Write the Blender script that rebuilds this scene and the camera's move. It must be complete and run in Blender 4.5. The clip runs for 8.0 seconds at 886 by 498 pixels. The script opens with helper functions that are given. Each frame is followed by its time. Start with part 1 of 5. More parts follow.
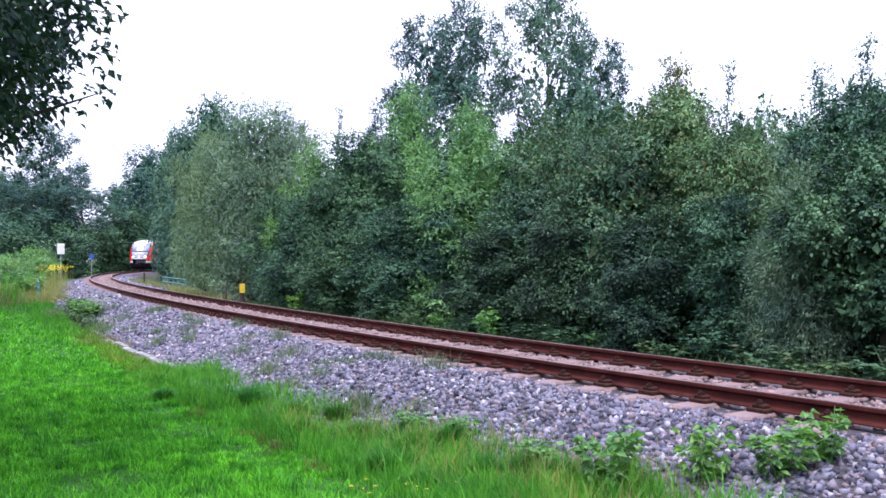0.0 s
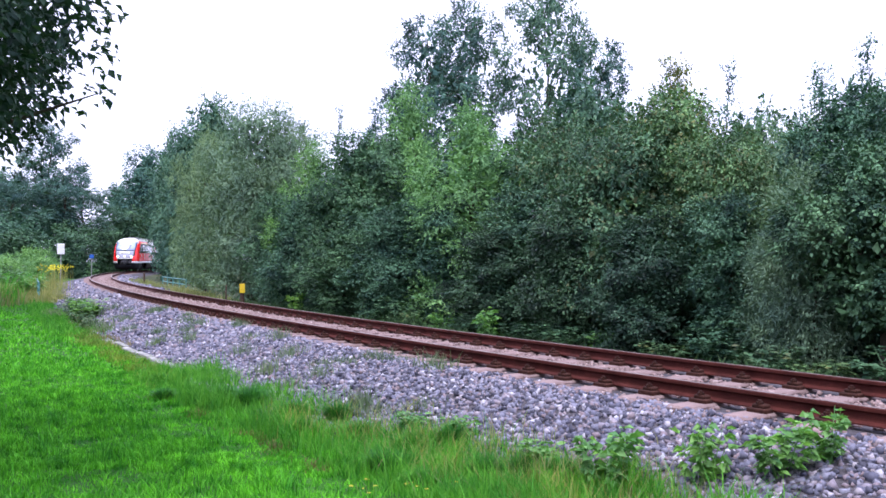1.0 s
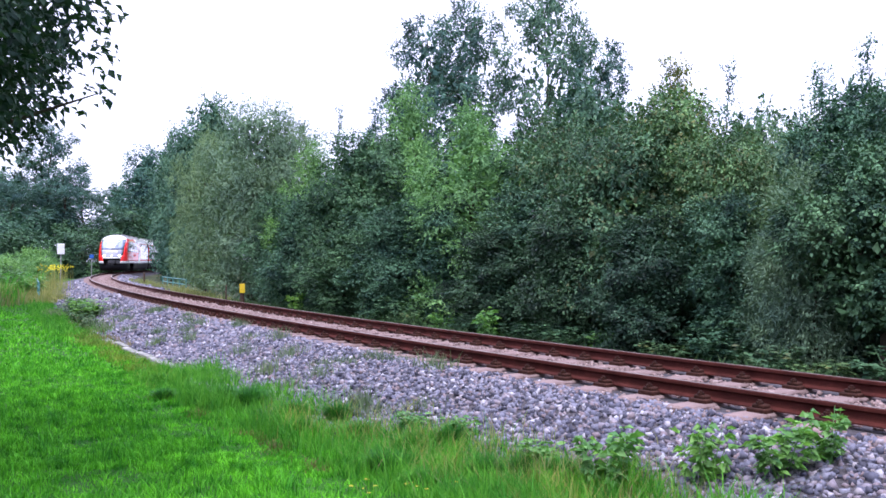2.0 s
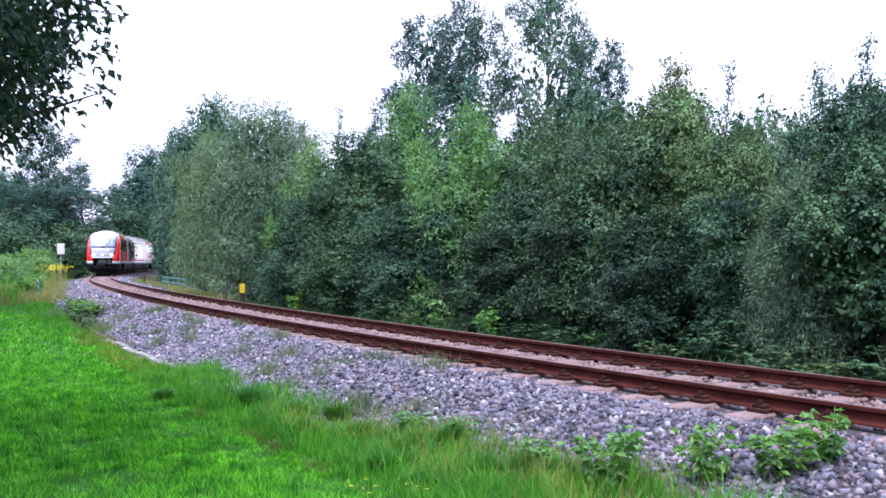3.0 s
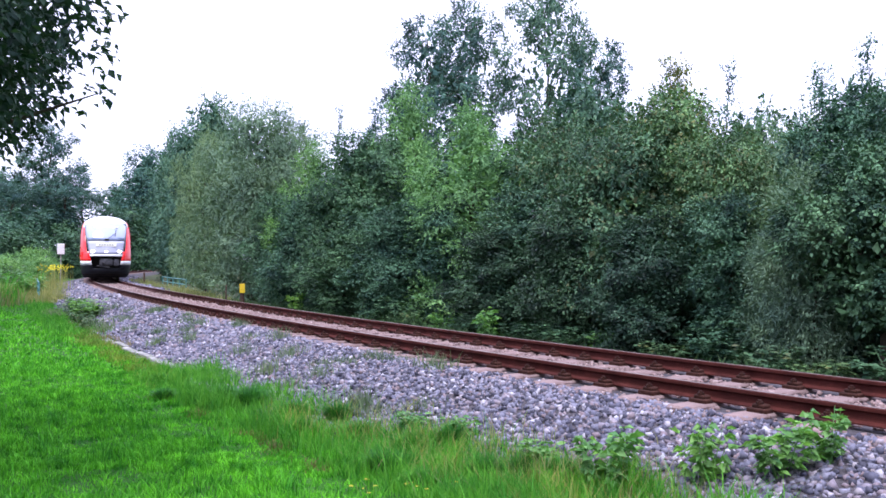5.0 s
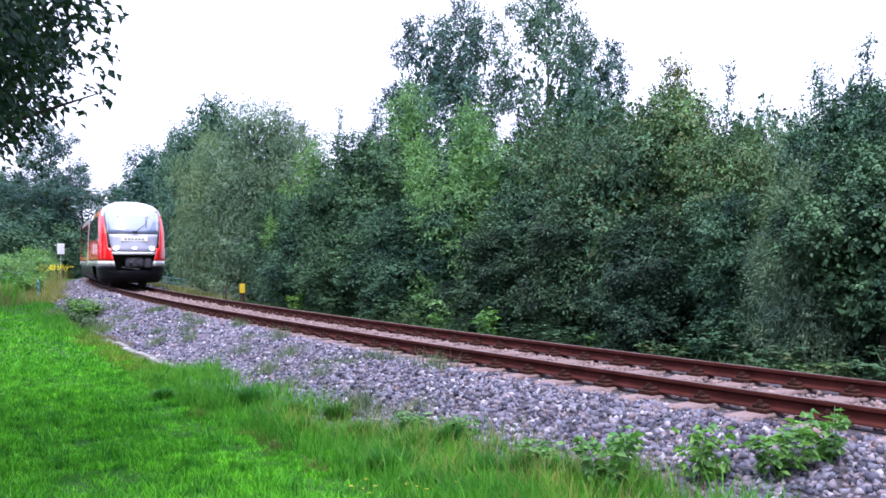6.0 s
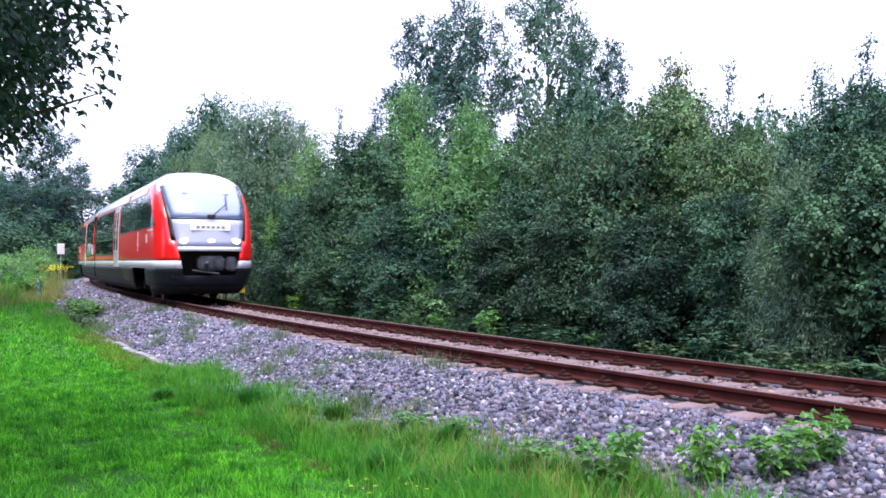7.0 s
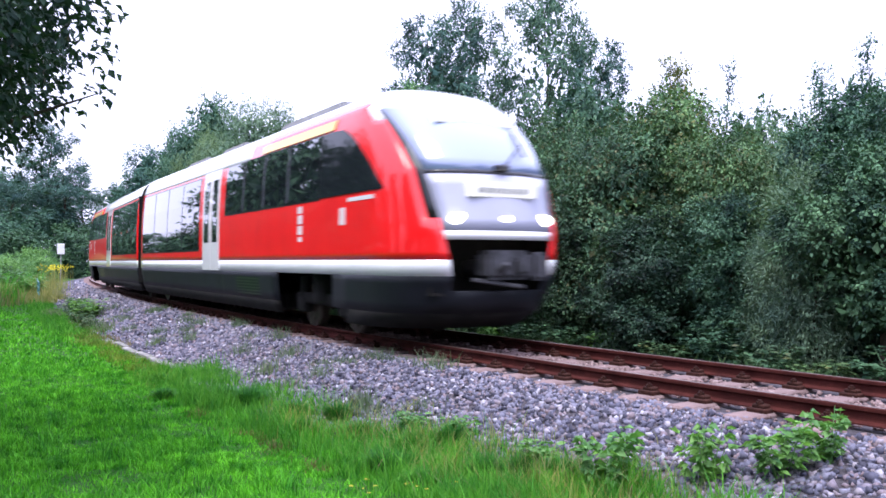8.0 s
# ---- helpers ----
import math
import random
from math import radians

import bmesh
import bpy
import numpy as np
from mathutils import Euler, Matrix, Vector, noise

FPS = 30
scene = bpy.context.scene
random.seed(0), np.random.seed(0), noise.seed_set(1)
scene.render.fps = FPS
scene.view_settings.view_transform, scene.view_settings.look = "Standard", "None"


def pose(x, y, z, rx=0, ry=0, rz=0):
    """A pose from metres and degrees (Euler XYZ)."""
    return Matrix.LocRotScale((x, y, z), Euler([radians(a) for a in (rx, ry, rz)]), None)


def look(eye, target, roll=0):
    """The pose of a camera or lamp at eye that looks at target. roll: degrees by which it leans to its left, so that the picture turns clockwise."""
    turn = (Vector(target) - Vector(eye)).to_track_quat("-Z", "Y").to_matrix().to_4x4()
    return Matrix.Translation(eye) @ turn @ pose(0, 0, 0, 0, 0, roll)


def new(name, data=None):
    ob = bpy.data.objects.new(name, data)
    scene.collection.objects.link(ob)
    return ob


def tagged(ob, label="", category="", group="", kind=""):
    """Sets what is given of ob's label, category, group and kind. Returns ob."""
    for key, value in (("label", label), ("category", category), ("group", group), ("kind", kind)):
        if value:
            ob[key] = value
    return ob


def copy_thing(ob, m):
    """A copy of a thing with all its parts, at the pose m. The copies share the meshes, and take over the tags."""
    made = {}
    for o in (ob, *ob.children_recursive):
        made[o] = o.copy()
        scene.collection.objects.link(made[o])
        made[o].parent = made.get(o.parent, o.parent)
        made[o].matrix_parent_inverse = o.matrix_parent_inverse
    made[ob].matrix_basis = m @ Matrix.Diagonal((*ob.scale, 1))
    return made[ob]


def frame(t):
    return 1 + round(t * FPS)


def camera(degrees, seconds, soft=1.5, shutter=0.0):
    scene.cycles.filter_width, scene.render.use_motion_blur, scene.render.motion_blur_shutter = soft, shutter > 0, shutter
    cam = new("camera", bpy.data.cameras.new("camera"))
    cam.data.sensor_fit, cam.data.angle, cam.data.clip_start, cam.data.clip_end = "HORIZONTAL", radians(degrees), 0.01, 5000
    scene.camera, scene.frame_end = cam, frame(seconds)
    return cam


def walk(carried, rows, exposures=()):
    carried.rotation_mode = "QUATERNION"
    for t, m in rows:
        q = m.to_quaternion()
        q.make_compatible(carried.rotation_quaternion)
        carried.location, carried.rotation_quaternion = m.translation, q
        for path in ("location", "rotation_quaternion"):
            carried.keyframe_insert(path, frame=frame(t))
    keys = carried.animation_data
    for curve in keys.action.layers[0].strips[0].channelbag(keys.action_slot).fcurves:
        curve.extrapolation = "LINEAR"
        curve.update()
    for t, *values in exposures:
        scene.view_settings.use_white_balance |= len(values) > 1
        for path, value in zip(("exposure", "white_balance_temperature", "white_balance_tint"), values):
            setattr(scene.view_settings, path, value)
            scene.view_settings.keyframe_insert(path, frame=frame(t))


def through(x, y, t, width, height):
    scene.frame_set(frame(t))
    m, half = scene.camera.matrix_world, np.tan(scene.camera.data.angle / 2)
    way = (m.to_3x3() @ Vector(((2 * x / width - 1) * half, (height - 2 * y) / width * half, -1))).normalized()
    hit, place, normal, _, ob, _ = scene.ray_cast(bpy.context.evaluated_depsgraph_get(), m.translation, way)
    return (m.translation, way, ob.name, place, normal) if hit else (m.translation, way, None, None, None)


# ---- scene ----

# ---- camera: it stands still on the lawn, 7.6 m from the track ----
cam = camera(55.0, 8.0, soft=1.6, shutter=0.4)
EYE = (0.0, 0.0, 1.168)
AIM = (0.0, 100.0, 1.168 + 1.461)
walk(cam, [(0.0, look(EYE, AIM)), (8.0, look(EYE, AIM))])

# ---- world, sun, exposure ----
SUN_UP, SUN_ROUND = radians(66), radians(205)
world = bpy.data.worlds.new("overcast_sky")
scene.world = world
world.use_nodes = True
wn, wl = world.node_tree.nodes, world.node_tree.links
wn.clear()
sky = wn.new("ShaderNodeTexSky")
sky.sky_type, sky.sun_disc, sky.sun_elevation, sky.sun_rotation = "NISHITA", False, SUN_UP, SUN_ROUND
sky.air_density, sky.dust_density = 1.0, 3.0
sky_gain = wn.new("ShaderNodeVectorMath")
sky_gain.operation = "SCALE"
sky_gain.inputs["Scale"].default_value = 0.12
wl.new(sky.outputs[0], sky_gain.inputs[0])
cloud = wn.new("ShaderNodeMix")
cloud.data_type = "RGBA"
cloud.inputs["Factor"].default_value = 0.8
cloud.inputs["B"].default_value = (0.93, 0.95, 1.38, 1)
wl.new(sky_gain.outputs[0], cloud.inputs["A"])
# an overcast sky is about twice as bright overhead as at the horizon
sky_way = wn.new("ShaderNodeTexCoord")
sky_up = wn.new("ShaderNodeSeparateXYZ")
wl.new(sky_way.outputs["Generated"], sky_up.inputs[0])
sky_rise = wn.new("ShaderNodeMapRange")
for socket, v in (("From Min", 0.0), ("From Max", 1.0), ("To Min", 0.74), ("To Max", 1.5)):
    sky_rise.inputs[socket].default_value = v
wl.new(sky_up.outputs["Z"], sky_rise.inputs["Value"])
sky_dome = wn.new("ShaderNodeVectorMath")
sky_dome.operation = "SCALE"
wl.new(cloud.outputs["Result"], sky_dome.inputs[0])
wl.new(sky_rise.outputs[0], sky_dome.inputs["Scale"])
back = wn.new("ShaderNodeBackground")
back.inputs["Strength"].default_value = 1.1
wl.new(sky_dome.outputs[0], back.inputs["Color"])
wout = wn.new("ShaderNodeOutputWorld")
wl.new(back.outputs[0], wout.inputs[0])

sun = new("sun", bpy.data.lights.new("sun", "SUN"))
sun.data.energy, sun.data.angle, sun.data.color = 1.5, radians(25), (1.0, 0.97, 0.92)
to_sun = Vector((math.sin(SUN_ROUND) * math.cos(SUN_UP), math.cos(SUN_ROUND) * math.cos(SUN_UP), math.sin(SUN_UP)))
sun.matrix_world = look(to_sun * 50, (0, 0, 0))
scene.view_settings.exposure = 1.1


# ---- materials ----
def material(name, rough=0.6, metal=0.0):
    m = bpy.data.materials.new(name)
    m.use_nodes = True
    n, l = m.node_tree.nodes, m.node_tree.links
    b = n["Principled BSDF"]
    b.inputs["Roughness"].default_value = rough
    b.inputs["Metallic"].default_value = metal
    return m, n, l, b


def ramp(n, l, source, stops):
    r = n.new("ShaderNodeValToRGB")
    el = r.color_ramp.elements
    while len(el) < len(stops):
        el.new(0.5)
    for e, (p, c) in zip(el, stops):
        e.position, e.color = p, (*c, 1)
    l.new(source, r.inputs[0])
    return r.outputs[0]


def noise_tex(n, l, size, detail=4.0, rough=0.6, coords="Object"):
    tc = n.new("ShaderNodeTexCoord")
    t = n.new("ShaderNodeTexNoise")
    t.inputs["Scale"].default_value = size
    t.inputs["Detail"].default_value = detail
    t.inputs["Roughness"].default_value = rough
    l.new(tc.outputs[coords], t.inputs["Vector"])
    return t.outputs["Fac"]


def mixed(n, l, a, b, factor, kind="MIX"):
    m = n.new("ShaderNodeMix")
    m.data_type, m.blend_type = "RGBA", kind
    for sock, v in (("Factor", factor), ("A", a), ("B", b)):
        s = [i for i in m.inputs if i.name == sock and i.type == ("VALUE" if sock == "Factor" else "RGBA")][0]
        if isinstance(v, (int, float)):
            s.default_value = v
        elif isinstance(v, tuple):
            s.default_value = (*v, 1)
        else:
            l.new(v, s)
    return [o for o in m.outputs if o.type == "RGBA"][0]


def bump(n, l, b, source, strength=0.3, distance=0.01):
    k = n.new("ShaderNodeBump")
    k.inputs["Strength"].default_value, k.inputs["Distance"].default_value = strength, distance
    l.new(source, k.inputs["Height"])
    l.new(k.outputs[0], b.inputs["Normal"])


def worn(name, dark, light, size=3.0, fine=60.0, rough=0.6, metal=0.0, relief=0.2, coat=0.0):
    """A surface of two tones at a coarse and a fine scale, with relief."""
    m, n, l, b = material(name, rough, metal)
    coarse = ramp(n, l, noise_tex(n, l, size), [(0.3, dark), (0.7, light)])
    grain = ramp(n, l, noise_tex(n, l, fine, 6), [(0.3, (0.75, 0.75, 0.75)), (0.75, (1.1, 1.1, 1.1))])
    l.new(mixed(n, l, coarse, grain, 1.0, "MULTIPLY"), b.inputs["Base Color"])
    if relief:
        bump(n, l, b, noise_tex(n, l, fine, 6), relief)
    b.inputs["Specular IOR Level"].default_value = 0.15 if rough > 0.7 else 0.4
    b.inputs["Coat Weight"].default_value = coat
    b.inputs["Coat Roughness"].default_value = 0.06
    return m


def leafy(name, tones, through=0.14, rough=0.42, patch=None, low=(0.62, 0.66, 0.72), size=0.9, edge=0.2, shine=0.08):
    """Leaves: each takes its own tone, with some light passing through; patches vary over the plant."""
    m, n, l, b = material(name, rough)
    geo = n.new("ShaderNodeNewGeometry")
    each = ramp(n, l, geo.outputs["Random Per Island"], [(i / max(1, len(tones) - 1), c) for i, c in enumerate(tones)])
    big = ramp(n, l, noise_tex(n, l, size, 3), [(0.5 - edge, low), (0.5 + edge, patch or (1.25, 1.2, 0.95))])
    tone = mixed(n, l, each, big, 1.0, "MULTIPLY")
    oi = n.new("ShaderNodeObjectInfo")
    own = ramp(n, l, oi.outputs["Random"], [(0.0, (0.85, 0.9, 1.0)), (1.0, (1.12, 1.08, 0.9))])
    tone = mixed(n, l, tone, own, 1.0, "MULTIPLY")
    l.new(tone, b.inputs["Base Color"])
    b.inputs["Specular IOR Level"].default_value = shine
    tr = n.new("ShaderNodeBsdfTranslucent")
    l.new(mixed(n, l, tone, (1.0, 1.15, 0.45), 1.0, "MULTIPLY"), tr.inputs["Color"])
    mix = n.new("ShaderNodeMixShader")
    mix.inputs[0].default_value = through
    l.new(b.outputs[0], mix.inputs[1])
    l.new(tr.outputs[0], mix.inputs[2])
    l.new(mix.outputs[0], n["Material Output"].inputs["Surface"])
    return m


# strong tone patches stand in for shaded gaps and lit clumps in the crown
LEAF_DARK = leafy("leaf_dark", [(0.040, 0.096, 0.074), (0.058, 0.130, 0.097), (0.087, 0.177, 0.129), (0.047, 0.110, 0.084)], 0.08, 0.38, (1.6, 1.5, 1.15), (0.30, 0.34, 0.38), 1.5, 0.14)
# LEAF_DARK at lower tones: the hedge's deep shade put into the leaf colour
LEAF_SHADED = leafy("leaf_shaded", [(0.018, 0.046, 0.036), (0.026, 0.062, 0.048), (0.046, 0.096, 0.072), (0.021, 0.052, 0.041)], 0.06, 0.36, (1.6, 1.5, 1.15), (0.35, 0.38, 0.42), 1.5, 0.14, 0.14)
LEAF_BRIGHT = leafy("leaf_bright", [(0.124, 0.254, 0.124), (0.182, 0.351, 0.159), (0.247, 0.436, 0.195), (0.143, 0.293, 0.138)], 0.24, 0.45, (1.2, 1.15, 0.95), (0.55, 0.62, 0.66), 1.2)
LEAF_WILLOW = leafy("leaf_willow", [(0.144, 0.230, 0.175), (0.170, 0.265, 0.193), (0.198, 0.299, 0.209), (0.154, 0.246, 0.182)], 0.18, patch=(1.2, 1.16, 1.0), low=(0.52, 0.58, 0.62), size=1.0)
# bluer and brighter tones: haze over the distance put into the leaf colour
LEAF_TALL = leafy("leaf_tall", [(0.050, 0.108, 0.114), (0.074, 0.154, 0.143), (0.114, 0.216, 0.172), (0.060, 0.127, 0.125)], 0.1, 0.42, (1.35, 1.3, 1.05), (0.5, 0.52, 0.62), 0.5)
LEAF_YELLOW = leafy("leaf_yellow", [(0.09, 0.14, 0.06), (0.16, 0.18, 0.06), (0.20, 0.18, 0.08), (0.10, 0.15, 0.07)])
# patches here also paint crown gaps dark and lit clumps light
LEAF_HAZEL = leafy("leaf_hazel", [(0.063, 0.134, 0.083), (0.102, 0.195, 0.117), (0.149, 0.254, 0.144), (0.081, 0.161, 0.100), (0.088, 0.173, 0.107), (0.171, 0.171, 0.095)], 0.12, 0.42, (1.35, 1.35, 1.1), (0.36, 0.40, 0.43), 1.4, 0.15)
# bluish, lifted tones paint the aerial haze on the far wood
LEAF_FAR = leafy("leaf_far", [(0.038, 0.095, 0.087), (0.074, 0.162, 0.145), (0.115, 0.216, 0.186), (0.054, 0.121, 0.113)], 0.12, size=0.3)
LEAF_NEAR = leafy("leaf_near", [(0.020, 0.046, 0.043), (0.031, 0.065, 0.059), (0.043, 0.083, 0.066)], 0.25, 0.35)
WEED = leafy("weed_leaf", [(0.10, 0.25, 0.09), (0.16, 0.34, 0.11), (0.22, 0.40, 0.15), (0.12, 0.28, 0.12)], 0.35)
GRASS = leafy("grass_blade", [(0.038, 0.185, 0.026), (0.080, 0.380, 0.041), (0.162, 0.560, 0.078), (0.052, 0.270, 0.036)], 0.28, 0.42, (1.5, 1.25, 0.85), (0.34, 0.48, 0.42), 4.0, 0.15)
TUFT_GRASS = leafy("tuft_grass_blade", [(0.026, 0.12, 0.030), (0.046, 0.19, 0.042), (0.080, 0.27, 0.062), (0.034, 0.15, 0.036)], 0.2, 0.42)
STRAW = leafy("straw_blade", [(0.16, 0.12, 0.06), (0.24, 0.18, 0.10), (0.13, 0.12, 0.05), (0.20, 0.19, 0.08)], 0.2)
MOSS_GRASS = leafy("moss_grass_blade", [(0.16, 0.26, 0.04), (0.22, 0.32, 0.06), (0.12, 0.20, 0.04)], 0.25)
# dark tones stand in for the trees' shade on this grass
SHADED_GRASS = leafy("shaded_grass_blade", [(0.035, 0.085, 0.045), (0.06, 0.13, 0.06), (0.10, 0.17, 0.08)])
GREY_GRASS = leafy("grey_grass_blade", [(0.10, 0.17, 0.09), (0.16, 0.22, 0.12), (0.20, 0.25, 0.15)])
TALL_GRASS = leafy("tall_grass_blade", [(0.045, 0.21, 0.034), (0.080, 0.31, 0.052), (0.145, 0.40, 0.080), (0.055, 0.24, 0.045)], 0.28, 0.42, (1.4, 1.2, 0.85), (0.40, 0.55, 0.55), 3.5)
DRY_GRASS = leafy("dry_grass_blade", [(0.24, 0.26, 0.115), (0.33, 0.31, 0.17), (0.18, 0.25, 0.09)], 0.3)
PETAL = leafy("yellow_petal", [(0.60, 0.54, 0.06), (0.70, 0.62, 0.10)], 0.3)
BARK = worn("bark", (0.045, 0.036, 0.028), (0.10, 0.085, 0.065), 4, 40, 0.9, relief=0.6)
SOIL = worn("lawn_soil", (0.022, 0.080, 0.012), (0.042, 0.135, 0.020), 0.8, 30, 0.95, relief=0.5)
WOOD_FLOOR = worn("wood_floor", (0.030, 0.038, 0.020), (0.06, 0.075, 0.035), 0.7, 25, 0.95, relief=0.5)
BALLAST_BED = worn("ballast_bed", (0.035, 0.031, 0.038), (0.11, 0.10, 0.112), 14, 55, 0.95, relief=0.8)
RUST = worn("rusty_rail", (0.040, 0.009, 0.008), (0.085, 0.021, 0.017), 5, 70, 0.75, 0.15)
RAIL_TOP = worn("rail_running_face", (0.16, 0.11, 0.10), (0.34, 0.28, 0.26), 2, 40, 0.42, 0.7, 0.05)
SLEEPER = worn("sleeper_concrete", (0.17, 0.115, 0.11), (0.28, 0.205, 0.20), 3, 45, 0.95)
CLIP = worn("rusty_fastening", (0.026, 0.010, 0.008), (0.075, 0.030, 0.022), 12, 80, 0.85, 0.2)


def stone_material(name, tones):
    m, n, l, b = material(name, 0.85)
    geo = n.new("ShaderNodeNewGeometry")
    each = ramp(n, l, geo.outputs["Random Per Island"], tones)
    fine = ramp(n, l, noise_tex(n, l, 90, 5), [(0.3, (0.7, 0.7, 0.7)), (0.75, (1.15, 1.15, 1.15))])
    l.new(mixed(n, l, each, fine, 1.0, "MULTIPLY"), b.inputs["Base Color"])
    return m


STONE = stone_material("ballast_stone", [(0.0, (0.026, 0.026, 0.044)), (0.35, (0.105, 0.105, 0.155)), (0.65, (0.215, 0.212, 0.280)), (0.88, (0.190, 0.140, 0.155)), (1.0, (0.460, 0.450, 0.520))])
RUSTY_STONE = stone_material("rust_dusted_stone", [(0.0, (0.13, 0.085, 0.08)), (0.4, (0.22, 0.15, 0.145)), (0.75, (0.26, 0.18, 0.17)), (1.0, (0.32, 0.24, 0.23))])


# ---- the line of the track: bends by curvature over length, from beyond the picture's edge away to the woods ----
STEP = 0.25
BEND_AT = [-60, 0, 8, 16, 24, 32, 40, 48, 56, 64, 80, 100, 170, 260]
BEND = [-0.006, -0.00798, -0.00617, -0.00443, -0.00303, -0.00228, -0.00231, -0.00289, -0.00354, -0.00387, -0.0042, -0.006, -0.009, -0.009]
LEN = np.arange(-60, 260, STEP)
_k = np.interp(LEN, BEND_AT, BEND)
_turn = np.concatenate([[0], np.cumsum((_k[1:] + _k[:-1]) / 2 * STEP)])
_zero = int(round(60 / STEP))
HEAD = radians(126.0) + _turn - _turn[_zero]
_mid = (HEAD[1:] + HEAD[:-1]) / 2
LINE_X = np.concatenate([[0], np.cumsum(np.cos(_mid) * STEP)])
LINE_Y = np.concatenate([[0], np.cumsum(np.sin(_mid) * STEP)])
LINE_X, LINE_Y = LINE_X - LINE_X[_zero] + 4.532, LINE_Y - LINE_Y[_zero] + 6.624


def on_line(s, d=0.0, z=0.0):
    """The point at length s along the track, d metres to its lawn side, at height z."""
    a = np.interp(s, LEN, HEAD)
    return Vector((np.interp(s, LEN, LINE_X) - d * math.sin(a), np.interp(s, LEN, LINE_Y) + d * math.cos(a), z))


def heading(s):
    return float(np.interp(s, LEN, HEAD))


def beside(x, y):
    """Length along the track and distance to its lawn side, for arrays of places."""
    x, y = np.atleast_1d(x), np.atleast_1d(y)
    s, d = np.zeros(len(x)), np.zeros(len(x))
    lx, ly, lh, ls = LINE_X[::2], LINE_Y[::2], HEAD[::2], LEN[::2]
    for i in range(0, len(x), 4000):
        dx, dy = x[i:i + 4000, None] - lx, y[i:i + 4000, None] - ly
        j = np.argmin(dx * dx + dy * dy, axis=1)
        r = np.arange(len(j))
        s[i:i + 4000] = ls[j] + dx[r, j] * np.cos(lh[j]) + dy[r, j] * np.sin(lh[j])
        d[i:i + 4000] = -dx[r, j] * np.sin(lh[j]) + dy[r, j] * np.cos(lh[j])
    return s, d


def bumps(x, y):
    return 0.5 * np.sin(x * 1.7 + 0.6 * np.sin(y * 1.3)) * np.sin(y * 1.1 + 0.8 * np.sin(x * 0.7)) + 0.5 * np.sin(x * 0.45 + 1.0) * np.sin(y * 0.38)


PROFILE_D = [-400, -30, -6.0, -3.4, -1.75, -1.3, 1.3, 1.75, 3.3, 3.7, 6.0, 12.0, 400]
PROFILE_Z = [-1.2, -0.9, -0.62, -0.55, -0.25, -0.2, -0.2, -0.25, -0.62, -0.62, -0.55, -0.5, -0.6]


def height(x, y):
    s, d = beside(x, y)
    z = np.interp(d, PROFILE_D, PROFILE_Z)
    return z + 0.04 * bumps(np.asarray(x), np.asarray(y)) * np.clip((np.abs(d) - 2.5) / 2, 0, 1), s, d


def mesh_object(name, verts, faces, mats, index=None, parent=None, smooth=False):
    me = bpy.data.meshes.new(name)
    me.from_pydata(verts, [], faces)
    for m in mats if isinstance(mats, (list, tuple)) else [mats]:
        me.materials.append(m)
    if index is not None:
        me.polygons.foreach_set("material_index", index)
    if smooth:
        me.polygons.foreach_set("use_smooth", [True] * len(me.polygons))
    me.update()
    ob = new(name, me)
    if parent:
        ob.parent = parent
    return ob


def part(name, bm, mat, parent, label=""):
    """Links a bmesh as one mesh object under a thing or a part."""
    me = bpy.data.meshes.new(name)
    bm.to_mesh(me)
    bm.free()
    me.materials.append(mat)
    ob = new(name, me)
    ob.parent = parent
    return tagged(ob, label)


def thing(name, at, label, category, group="", kind=""):
    ob = new(name)
    ob.empty_display_size = 0.2
    ob.matrix_basis = at if isinstance(at, Matrix) else Matrix.Translation(at)
    return tagged(ob, label, category, group, kind)


def box(bm, x0, x1, y0, y1, z0, z1, bevel=0.0, seg=1):
    r = bmesh.ops.create_cube(bm, size=1.0, matrix=Matrix.Translation(((x0 + x1) / 2, (y0 + y1) / 2, (z0 + z1) / 2)) @ Matrix.Diagonal((x1 - x0, y1 - y0, z1 - z0, 1)))
    if bevel:
        edges = {e for v in r["verts"] for e in v.link_edges}
        bmesh.ops.bevel(bm, geom=list(edges), offset=bevel, segments=seg, affect="EDGES")
    return bm


def tube(bm, a, b, r0, r1=None, sides=8):
    a, b = Vector(a), Vector(b)
    way = b - a
    m = Matrix.Translation((a + b) / 2) @ way.to_track_quat("Z", "Y").to_matrix().to_4x4()
    bmesh.ops.create_cone(bm, cap_ends=True, segments=sides, radius1=r0, radius2=r0 if r1 is None else r1, depth=way.length, matrix=m)
    return bm


